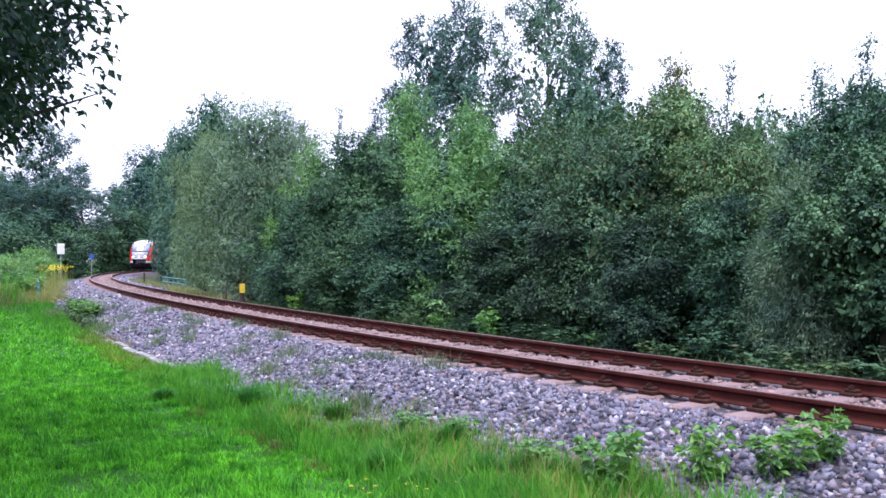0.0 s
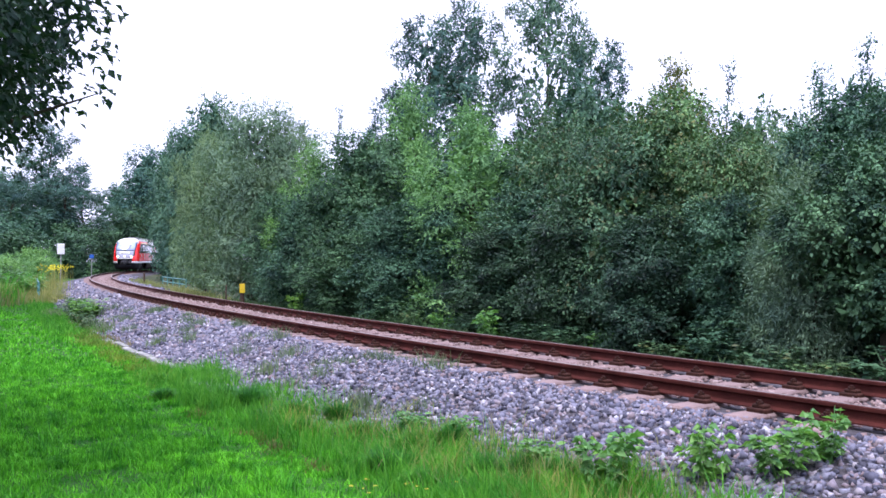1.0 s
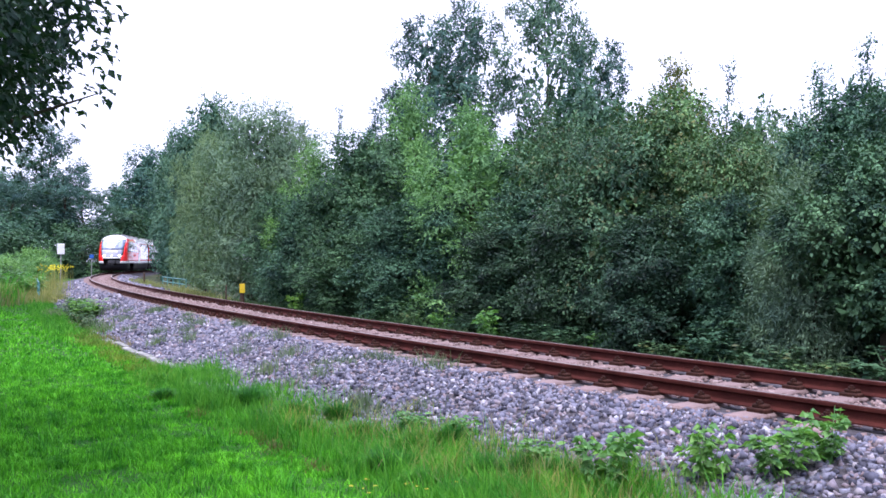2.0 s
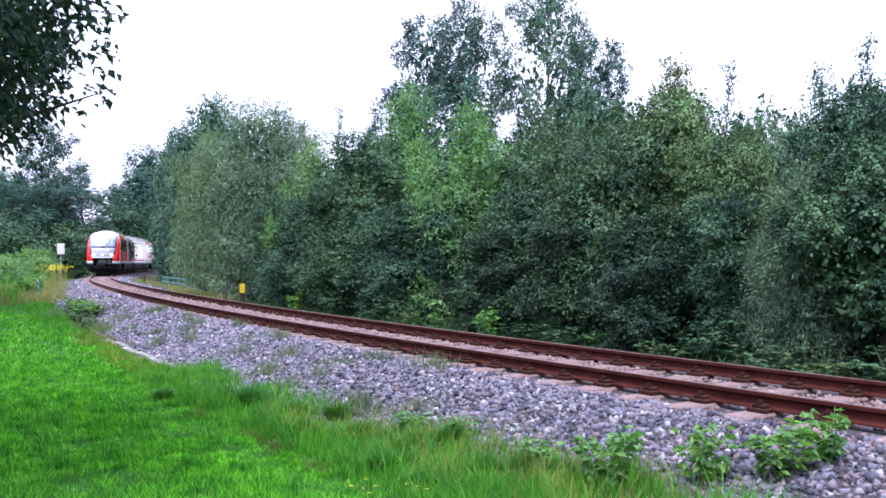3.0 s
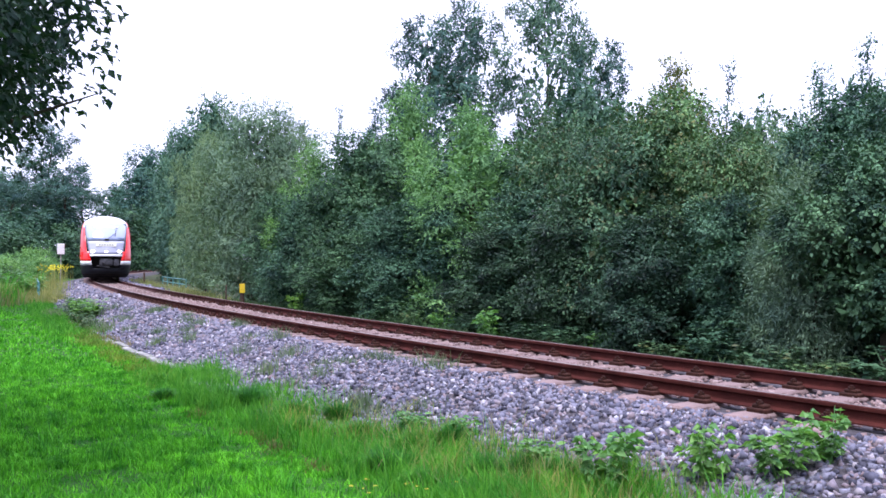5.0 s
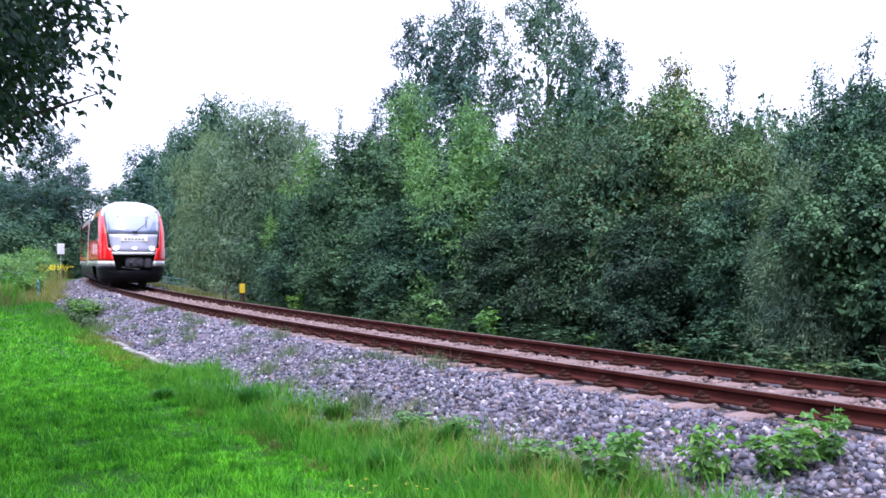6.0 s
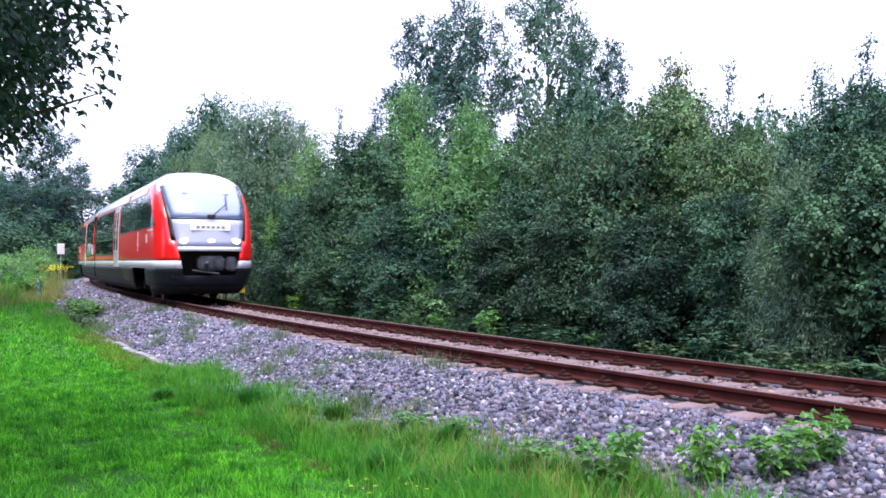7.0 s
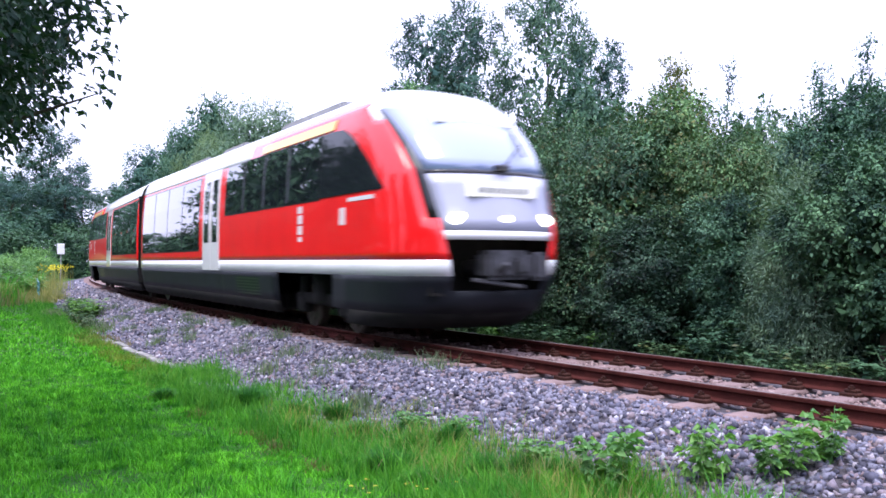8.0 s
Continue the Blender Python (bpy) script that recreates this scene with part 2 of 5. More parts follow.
# ---- ground: one sheet to the horizon ----
def ground():
    xs = np.concatenate([[-3000, -1200, -500, -250, -160, -120, -95, -80, -70, -62, -56], np.arange(-52, -14, 0.45), np.arange(-14, 8, 0.2), np.arange(8, 18, 0.4), np.arange(18, 30, 1.0), [34, 40, 50, 70, 110, 200, 500, 1200, 3000]])
    ys = np.concatenate([[-3000, -1200, -500, -200, -90, -50, -35], np.arange(-28, -8, 0.8), np.arange(-8, 2, 0.4), np.arange(2, 32, 0.2), np.arange(32, 130, 0.5), [134, 140, 150, 165, 190, 250, 500, 1200, 3000]])
    gx, gy = np.meshgrid(xs, ys)
    gx, gy = gx.ravel(), gy.ravel()
    z, s, d = height(gx, gy)
    nx, ny = len(xs), len(ys)
    i = (np.arange(ny - 1)[:, None] * nx + np.arange(nx - 1)).ravel()
    faces = np.stack([i, i + 1, i + nx + 1, i + nx], 1)
    dm = d[faces].mean(1)
    sm = s[faces].mean(1)
    wob = 0.25 * np.sin(sm * 1.9) + 0.2 * np.sin(sm * 4.3 + 1)
    zone = np.where((dm > -2.7 + 0.3 * wob) & (dm < 3.25 + 0.3 * wob), 1, np.where(dm > 0, 0, 2))
    ob = mesh_object("ground", np.stack([gx, gy, z], 1).tolist(), faces.tolist(), [SOIL, BALLAST_BED, WOOD_FLOOR], zone.astype(np.int32), smooth=True)
    tagged(ob, "gently uneven ground of lawn, ballast bed and woodland floor", "ground", kind="structure")


ground()


# ---- the track ----
SLEEPER_GAP = 0.63


def rail_profile():
    half = [(0.0, -0.149), (0.0625, -0.149), (0.0625, -0.138), (0.012, -0.118), (0.0085, -0.105), (0.0085, -0.055), (0.016, -0.043), (0.0335, -0.036), (0.0335, -0.008), (0.026, 0.0)]
    return half[1:] + [(-x, z) for x, z in reversed(half[1:])]


def rail(name, d, parent):
    prof = rail_profile()
    stations = np.concatenate([np.arange(-30, 60, 0.5), np.arange(60, 190, 1.0)])
    verts, faces, idx = [], [], []
    for s in stations:
        for o, z in prof:
            verts.append(on_line(s, d + o, z))
    k = len(prof)
    for i in range(len(stations) - 1):
        for j in range(k):
            faces.append((i * k + j, i * k + (j + 1) % k, (i + 1) * k + (j + 1) % k, (i + 1) * k + j))
            idx.append(1 if j == 8 else 0)
    return mesh_object(name, verts, faces, [RUST, RAIL_TOP], idx, parent)


def track():
    root = tagged(new("railway_track"), "single railway track with rusty rails on sleepers in ballast", "railway track", kind="structure")
    for d in (0.7515, -0.7515):
        rail("rail", d, root)
    bm = bmesh.new()
    box(bm, -0.13, 0.13, -1.22, 1.22, -0.36, -0.165, 0.02)
    proto = part("sleeper", bm, SLEEPER, root)
    bm = bmesh.new()
    for side in (-1, 1):
        box(bm, -0.10, 0.10, side * 0.125 - 0.06, side * 0.125 + 0.06, -0.178, -0.125, 0.01)
        box(bm, -0.065, 0.065, side * 0.10 - 0.05, side * 0.10 + 0.05, -0.13, -0.092, 0.01)
        tube(bm, (0, side * 0.12, -0.13), (0, side * 0.12, -0.055), 0.020, sides=6)
        tube(bm, (0, side * 0.12, -0.10), (0, side * 0.12, -0.07), 0.034, sides=6)
    clip = part("rail_fastening", bm, CLIP, root)
    first = True
    for i, s in enumerate(np.arange(-14.0, 125.0, SLEEPER_GAP)):
        m = Matrix.Translation(on_line(s)) @ Matrix.Rotation(heading(s) + random.uniform(-0.012, 0.012), 4, "Z")
        if first:
            a = proto
        else:
            a = proto.copy()
            scene.collection.objects.link(a)
        a.matrix_basis = m @ Matrix.Translation((0, random.uniform(-0.02, 0.02), random.uniform(-0.008, 0.004)))
        if s < 34:
            for d in (0.7515, -0.7515):
                if first and d > 0:
                    c = clip
                else:
                    c = clip.copy()
                    scene.collection.objects.link(c)
                c.matrix_basis = Matrix.Translation(on_line(s, d)) @ Matrix.Rotation(heading(s), 4, "Z")
        first = False


track()


# ---- plants ----
def fast_mesh(name, co, tri, mat):
    me = bpy.data.meshes.new(name)
    me.vertices.add(len(co))
    me.vertices.foreach_set("co", np.ascontiguousarray(co, dtype=np.float32).ravel())
    me.loops.add(len(tri) * 3)
    me.loops.foreach_set("vertex_index", np.ascontiguousarray(tri, dtype=np.int32).ravel())
    me.polygons.add(len(tri))
    me.polygons.foreach_set("loop_start", np.arange(0, len(tri) * 3, 3, dtype=np.int32))
    me.polygons.foreach_set("loop_total", np.full(len(tri), 3, dtype=np.int32))
    me.materials.append(mat)
    me.update(calc_edges=True)
    me.validate()
    return me


def unit(v):
    return v / np.maximum(np.linalg.norm(v, axis=1, keepdims=True), 1e-6)


def leaf_arrays(at, along, up, length, width, fold=0.25):
    """Leaves folded along the midrib: base, two flanks, tip."""
    along = unit(along)
    side = unit(np.cross(along, up))
    normal = np.cross(side, along)
    L, W = length[:, None], width[:, None]
    base = at
    tip = at + along * L - normal * L * 0.12
    mid = at + along * L * 0.45
    left = mid + side * W * 0.5 + normal * W * fold
    right = mid - side * W * 0.5 + normal * W * fold
    co = np.stack([base, left, tip, right], 1).reshape(-1, 3)
    i = np.arange(len(at))[:, None] * 4
    tri = np.concatenate([i + [[0, 1, 2]], i + [[0, 2, 3]]], 1).reshape(-1, 3)
    return co, tri


def crown_envelope(rng, h, r, base, shape, lobes, lobe_size):
    """Centres and radii of the foliage lobes that make an uneven crown."""
    t = (np.arange(lobes) + rng.random(lobes)) / lobes
    prof = np.interp(t, [p for p, _ in shape], [q for _, q in shape])
    ang = np.arange(lobes) * 2.39996 + rng.normal(size=lobes) * 0.45
    lr = r * lobe_size * rng.uniform(0.65, 1.35, lobes) * (0.45 + 0.55 * prof)
    rad = np.maximum(r * prof * rng.uniform(0.7, 1.2, lobes) - lr * 0.7, 0)
    z = base + (h - base) * t
    z = np.minimum(z, h - lr * 0.8)
    return np.stack([rad * np.cos(ang), rad * np.sin(ang), z], 1), lr


def crown_mesh(name, seed, k):
    """Leaf sprays over the outside of many lobes, larger leaves inside, and leafy shoots that break the outline."""
    rng = np.random.default_rng(seed)
    h, r, base = k["h"], k["r"], k["base"]
    c, lr = crown_envelope(rng, h, r, base, k["shape"], k["lobes"], k["lobe"])
    sprays, per = k["sprays"], k["per"]
    share = lr ** 2 / np.sum(lr ** 2)
    pick = rng.choice(len(c), sprays, p=share)
    away = c[pick] * np.array([1, 1, 0.0])
    v = unit(rng.normal(size=(sprays, 3)) + unit(away) * 0.75 + np.array([0, 0, 0.3]))
    at = c[pick] + v * (lr[pick] * rng.uniform(0.8, 1.06, sprays))[:, None] * np.array([1, 1, 0.8])
    n = sprays * per
    rep = lambda q: np.repeat(q, per, 0)
    out = unit(v + rng.normal(size=(sprays, 3)) * 0.35)
    tilt = unit(v * 0.9 + rng.normal(size=(sprays, 3)) * 0.25 + np.array([0, 0, 0.8]))
    side = unit(np.cross(out, tilt))
    scale = rng.uniform(0.6, 1.4, sprays) * k["spread"]
    p, q, w = rng.normal(size=(n, 1)), rng.normal(size=(n, 1)), rng.normal(size=(n, 1))
    leaf_at = rep(at) + (rep(out) * p * 1.1 + rep(side) * q * 0.9 + rep(tilt) * (w * 0.3 - 0.12 * p * p)) * rep(scale)[:, None]
    along = rep(out) * (0.6 + 0.3 * p) + rep(side) * q * 0.5 + rng.normal(size=(n, 3)) * 0.4
    along[:, 2] -= 0.25 + k["droop"] * 2.5
    up = rep(tilt) + rng.normal(size=(n, 3)) * 0.22
    size = k["leaf"] * rng.uniform(0.6, 1.3, n)
    sets = [(leaf_at, along, up, size)]
    # shoots: twigs with leaves on both sides, standing out of the lobes
    m, leaves = k["shoots"], 14
    if m:
        pick = rng.choice(len(c), m, p=share)
        v = unit(rng.normal(size=(m, 3)) * 0.6 + unit(c[pick] * np.array([1, 1, 0.0])) * 0.7 + np.array([0, 0, k["rise"]]))
        root = c[pick] + v * lr[pick][:, None] * 0.8
        reach = k["shoot"] * rng.uniform(0.5, 1.3, m)
        f = np.tile(np.linspace(0.05, 1, leaves), m)[:, None]
        vv, rr = np.repeat(v, leaves, 0), np.repeat(reach, leaves)[:, None]
        pos = np.repeat(root, leaves, 0) + vv * rr * f - np.array([0, 0, 1.0]) * rr * f * f * k["droop"] * 2
        pos = pos + rng.normal(size=pos.shape) * k["leaf"] * 0.25
        al = vv * 0.7 + rng.normal(size=pos.shape) * 0.6 - np.array([0, 0, k["droop"] * 2.0])
        sets.append((pos, al, rng.normal(size=pos.shape) * 0.5 + np.array([0, 0, 1.0]), k["leaf"] * rng.uniform(0.6, 1.2, len(pos))))
    if k["core"]:
        m = k["core"]
        t = rng.random(m)
        prof = np.interp(t, [a for a, _ in k["shape"]], [b for _, b in k["shape"]])
        a, rad = rng.random(m) * 6.283, r * prof * 0.66 * np.sqrt(rng.random(m))
        pos = np.stack([rad * np.cos(a), rad * np.sin(a), base * 0.8 + (h * 0.9 - base * 0.8) * t], 1)
        sets.append((pos, rng.normal(size=(m, 3)), rng.normal(size=(m, 3)), k["leaf"] * rng.uniform(2.2, 3.4, m)))
    pos, along, up, size = (np.concatenate([s[i] for s in sets]) for i in range(4))
    pos[:, 2] = np.maximum(pos[:, 2], 0.05)
    co, tri = leaf_arrays(pos, along, up, size, size * k["slim"] * rng.uniform(0.8, 1.2, len(size)))
    return fast_mesh(name, co, tri, k["mat"]), c


def limb_mesh(name, seed, h, base, r, trunk_r, targets, count, mat):
    """A tapered trunk that wavers, with limbs that reach into the crown."""
    rng = np.random.default_rng(seed)
    bm = bmesh.new()
    n = 8
    wob = rng.normal(size=(n + 1, 2)) * 0.02 * h
    spine = [Vector((wob[i][0] * i / n, wob[i][1] * i / n, -0.25 + (h * 0.93 + 0.25) * i / n)) for i in range(n + 1)]
    for i in range(n):
        tube(bm, spine[i], spine[i + 1], trunk_r * (1 - i / n) + 0.012, trunk_r * (1 - (i + 1) / n) + 0.012, 8)
    pick = rng.permutation(len(targets))[:count]
    for j in pick:
        tip = Vector(targets[j])
        zf = max(0.05, min(0.9, (tip.z - 0.35 * Vector((tip.x, tip.y)).length) / h))
        k = min(n - 1, int(zf * n))
        root = spine[k]
        mid = (root + tip) / 2 + Vector((0, 0, 0.04 * h))
        rr = trunk_r * (1 - k / n) * 0.42 + 0.006
        tube(bm, root, mid, rr, rr * 0.6, 5)
        tube(bm, mid, tip, rr * 0.6, 0.004, 5)
    me = bpy.data.meshes.new(name)
    bm.to_mesh(me)
    bm.free()
    me.materials.append(mat)
    return me


BUSHY = [(0, 0.55), (0.18, 0.9), (0.42, 1.0), (0.7, 0.85), (0.88, 0.6), (1, 0.25)]
TAPER = [(0, 0.8), (0.2, 1.0), (0.45, 0.92), (0.65, 0.66), (0.85, 0.36), (1, 0.1)]
DOME = [(0, 0.7), (0.2, 0.97), (0.5, 1.0), (0.8, 0.8), (1, 0.35)]
CLOUD = [(0, 0.35), (0.25, 0.75), (0.55, 1.0), (0.8, 0.85), (1, 0.35)]
SPIRE = [(0, 0.9), (0.3, 0.8), (0.6, 0.5), (0.85, 0.25), (1, 0.06)]


def tree_kind(h, r, base, shape, mat, lobes, lobe, sprays, per, leaf, spread, slim, shoots, shoot, rise, droop, core, trunk, limbs, label, category="tree"):
    return dict(h=h, r=r, base=base, shape=shape, mat=mat, lobes=lobes, lobe=lobe, sprays=sprays, per=per, leaf=leaf, spread=spread, slim=slim,
                shoots=shoots, shoot=shoot, rise=rise, droop=droop, core=core, trunk=trunk, limbs=limbs, label=label, category=category)


KINDS = {
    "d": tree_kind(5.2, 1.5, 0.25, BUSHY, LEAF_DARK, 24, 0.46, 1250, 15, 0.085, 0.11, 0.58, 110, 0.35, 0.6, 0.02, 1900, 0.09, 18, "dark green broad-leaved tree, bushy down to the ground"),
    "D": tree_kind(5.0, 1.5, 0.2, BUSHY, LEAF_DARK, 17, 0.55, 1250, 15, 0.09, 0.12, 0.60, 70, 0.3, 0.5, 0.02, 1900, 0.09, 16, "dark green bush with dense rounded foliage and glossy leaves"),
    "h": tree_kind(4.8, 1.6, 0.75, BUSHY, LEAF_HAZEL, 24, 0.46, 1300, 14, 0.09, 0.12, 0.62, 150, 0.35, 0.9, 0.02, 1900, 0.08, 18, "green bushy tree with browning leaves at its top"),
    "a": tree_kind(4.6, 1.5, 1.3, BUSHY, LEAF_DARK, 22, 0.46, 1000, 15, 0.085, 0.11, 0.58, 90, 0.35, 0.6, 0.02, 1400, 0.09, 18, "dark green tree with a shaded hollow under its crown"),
    "k": tree_kind(5.0, 1.5, 0.3, BUSHY, LEAF_SHADED, 18, 0.52, 1250, 15, 0.09, 0.12, 0.60, 70, 0.3, 0.5, 0.02, 1900, 0.09, 16, "dense green tree, its leaf colour darkened to stand in for shade"),
    "b": tree_kind(5.8, 1.7, 0.3, TAPER, LEAF_BRIGHT, 30, 0.38, 1100, 14, 0.075, 0.11, 0.5, 380, 0.45, 1.3, 0.03, 1700, 0.08, 20, "fresh green young tree with a lighter feathery top"),
    "w": tree_kind(8.4, 2.7, 0.3, DOME, LEAF_WILLOW, 30, 0.44, 1300, 13, 0.17, 0.18, 0.27, 340, 0.6, 0.9, 0.08, 1900, 0.16, 20, "grey-green willow with drooping narrow leaves", "willow"),
    "v": tree_kind(3.6, 1.1, 0.15, DOME, LEAF_WILLOW, 30, 0.38, 800, 13, 0.10, 0.13, 0.24, 260, 0.4, 1.0, 0.05, 900, 0.06, 20, "pale grey-green willow shrub with narrow leaves", "shrub"),
    "g": tree_kind(3.0, 1.5, 0.1, DOME, LEAF_BRIGHT, 26, 0.40, 420, 12, 0.13, 0.16, 0.5, 60, 0.4, 0.8, 0.02, 400, 0.06, 14, "mid green rounded shrub at the edge of the lawn", "shrub"),
    "e": tree_kind(5.2, 1.5, 0.15, BUSHY, LEAF_DARK, 18, 0.50, 320, 12, 0.17, 0.18, 0.6, 30, 0.3, 0.5, 0.02, 500, 0.09, 12, "dark green leafy tree at the edge of the wood"),
    "f": tree_kind(15.0, 3.6, 0.6, BUSHY, LEAF_FAR, 34, 0.42, 760, 11, 0.30, 0.36, 0.6, 90, 0.9, 0.6, 0.03, 900, 0.2, 14, "large dark green tree of the far wood"),
    "t": tree_kind(15.0, 2.7, 4.6, CLOUD, LEAF_TALL, 22, 0.46, 850, 22, 0.16, 0.20, 0.64, 40, 0.6, 0.4, 0.02, 400, 0.2, 24, "tall dark tree with open crown and sky gaps"),
    "s": tree_kind(9.5, 1.3, 1.5, SPIRE, LEAF_TALL, 26, 0.26, 170, 12, 0.15, 0.2, 0.6, 40, 0.5, 0.6, 0.02, 0, 0.06, 26, "slim tree with a thin ragged top"),
    "y": tree_kind(10.0, 1.8, 2.0, DOME, LEAF_YELLOW, 26, 0.30, 420, 14, 0.16, 0.2, 0.6, 40, 0.5, 0.5, 0.02, 0, 0.10, 26, "tree with yellowing leaves in its open crown"),
}
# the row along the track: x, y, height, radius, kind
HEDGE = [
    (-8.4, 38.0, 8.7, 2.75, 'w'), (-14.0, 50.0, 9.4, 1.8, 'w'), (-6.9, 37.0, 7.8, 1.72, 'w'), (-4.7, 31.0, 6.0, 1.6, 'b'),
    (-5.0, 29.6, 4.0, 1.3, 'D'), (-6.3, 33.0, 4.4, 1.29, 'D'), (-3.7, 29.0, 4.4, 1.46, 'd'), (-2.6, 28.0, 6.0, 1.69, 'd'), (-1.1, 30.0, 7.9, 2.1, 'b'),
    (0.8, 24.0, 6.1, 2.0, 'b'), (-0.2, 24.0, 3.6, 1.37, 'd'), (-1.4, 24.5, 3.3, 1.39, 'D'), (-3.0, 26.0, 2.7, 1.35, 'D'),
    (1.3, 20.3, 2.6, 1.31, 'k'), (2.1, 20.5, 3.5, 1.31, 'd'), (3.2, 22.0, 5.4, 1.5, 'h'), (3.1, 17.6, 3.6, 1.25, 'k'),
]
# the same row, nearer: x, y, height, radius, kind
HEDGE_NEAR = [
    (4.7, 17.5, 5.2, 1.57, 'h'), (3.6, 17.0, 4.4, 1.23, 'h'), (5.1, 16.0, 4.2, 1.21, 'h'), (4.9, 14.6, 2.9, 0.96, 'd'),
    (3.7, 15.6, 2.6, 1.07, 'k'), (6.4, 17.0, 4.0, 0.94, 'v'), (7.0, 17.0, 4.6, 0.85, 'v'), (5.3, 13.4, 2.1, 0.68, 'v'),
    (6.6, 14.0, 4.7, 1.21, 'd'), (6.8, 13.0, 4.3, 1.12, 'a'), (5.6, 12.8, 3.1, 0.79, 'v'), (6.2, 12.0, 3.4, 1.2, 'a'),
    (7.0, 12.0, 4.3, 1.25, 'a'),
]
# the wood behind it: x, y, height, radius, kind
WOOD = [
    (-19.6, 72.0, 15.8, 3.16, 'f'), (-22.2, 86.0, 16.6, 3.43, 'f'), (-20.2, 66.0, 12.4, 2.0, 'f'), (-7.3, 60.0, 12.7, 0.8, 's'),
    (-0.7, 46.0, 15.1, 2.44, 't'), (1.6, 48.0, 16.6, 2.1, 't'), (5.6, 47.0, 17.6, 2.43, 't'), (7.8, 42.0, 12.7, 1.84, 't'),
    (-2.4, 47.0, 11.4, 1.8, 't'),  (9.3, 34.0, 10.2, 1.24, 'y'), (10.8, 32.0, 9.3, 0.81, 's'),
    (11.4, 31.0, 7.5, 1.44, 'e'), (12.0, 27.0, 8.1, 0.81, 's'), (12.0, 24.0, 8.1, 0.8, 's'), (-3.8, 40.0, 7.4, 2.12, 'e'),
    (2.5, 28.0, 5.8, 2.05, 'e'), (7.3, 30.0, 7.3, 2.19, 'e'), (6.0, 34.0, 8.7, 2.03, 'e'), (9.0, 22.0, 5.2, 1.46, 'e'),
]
# hidden row added behind the first to block backlight: x, y, height, radius, kind
BLOCKING_ROW = [
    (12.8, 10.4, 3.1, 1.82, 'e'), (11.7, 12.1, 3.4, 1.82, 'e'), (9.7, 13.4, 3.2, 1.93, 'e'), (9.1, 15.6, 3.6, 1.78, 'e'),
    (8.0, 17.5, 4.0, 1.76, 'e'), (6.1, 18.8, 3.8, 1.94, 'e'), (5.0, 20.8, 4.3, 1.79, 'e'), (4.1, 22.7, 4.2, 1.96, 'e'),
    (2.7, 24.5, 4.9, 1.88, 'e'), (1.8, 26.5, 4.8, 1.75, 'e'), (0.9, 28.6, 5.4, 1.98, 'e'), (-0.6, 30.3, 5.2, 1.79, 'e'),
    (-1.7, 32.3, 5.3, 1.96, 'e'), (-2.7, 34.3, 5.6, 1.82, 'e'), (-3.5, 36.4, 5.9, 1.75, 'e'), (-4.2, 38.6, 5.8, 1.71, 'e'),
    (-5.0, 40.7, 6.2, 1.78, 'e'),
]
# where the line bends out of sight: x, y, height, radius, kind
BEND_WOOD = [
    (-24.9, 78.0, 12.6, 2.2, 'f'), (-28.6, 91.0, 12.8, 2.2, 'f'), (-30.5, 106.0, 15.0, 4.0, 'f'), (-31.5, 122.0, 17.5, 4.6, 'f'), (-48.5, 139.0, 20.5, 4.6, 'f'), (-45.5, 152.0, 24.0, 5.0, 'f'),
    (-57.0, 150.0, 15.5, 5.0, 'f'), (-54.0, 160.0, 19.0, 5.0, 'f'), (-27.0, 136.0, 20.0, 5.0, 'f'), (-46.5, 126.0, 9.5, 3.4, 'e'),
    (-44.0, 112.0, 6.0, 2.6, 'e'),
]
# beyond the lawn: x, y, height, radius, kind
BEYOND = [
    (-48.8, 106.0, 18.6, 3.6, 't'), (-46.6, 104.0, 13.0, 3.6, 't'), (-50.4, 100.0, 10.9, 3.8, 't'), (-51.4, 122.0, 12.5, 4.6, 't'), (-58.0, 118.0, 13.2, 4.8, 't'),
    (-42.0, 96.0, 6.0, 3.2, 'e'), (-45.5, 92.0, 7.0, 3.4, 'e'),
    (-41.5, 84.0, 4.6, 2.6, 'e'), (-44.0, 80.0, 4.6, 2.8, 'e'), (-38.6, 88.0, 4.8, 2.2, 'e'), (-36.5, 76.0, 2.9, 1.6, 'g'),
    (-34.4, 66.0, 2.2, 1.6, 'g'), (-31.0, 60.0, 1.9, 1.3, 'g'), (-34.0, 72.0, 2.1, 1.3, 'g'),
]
# behind and beside the camera, out of view, where the train's paint mirrors them: x, y, height, radius, kind
BEHIND = [
    (-15.5, 19.5, 9.0, 2.7, 'e'), (-17.6, 27.5, 8.5, 2.3, 'e'), (-20.6, 31.8, 9.0, 2.4, 'e'), (-25.5, 37.5, 8.5, 2.6, 'e'),
    (-19.5, 24.5, 9.5, 2.8, 'e'), (-24.5, 29.5, 9.0, 2.8, 'e'), (-20.0, 16.5, 9.0, 2.8, 'e'), (-14.0, 3.0, 9.0, 2.9, 'e'),
    (-12.5, -2.5, 10.0, 3.0, 'e'), (-9.5, -7.5, 9.0, 3.0, 'e'), (-4.5, -10.0, 10.0, 3.2, 'e'), (1.0, -11.0, 9.0, 3.0, 'e'),
    (6.5, -10.0, 9.5, 3.0, 'e'), (12.0, -7.0, 9.0, 3.0, 'e'), (-18.0, 8.5, 9.0, 2.8, 'e'), (16.0, -2.0, 9.0, 3.0, 'e'),
]
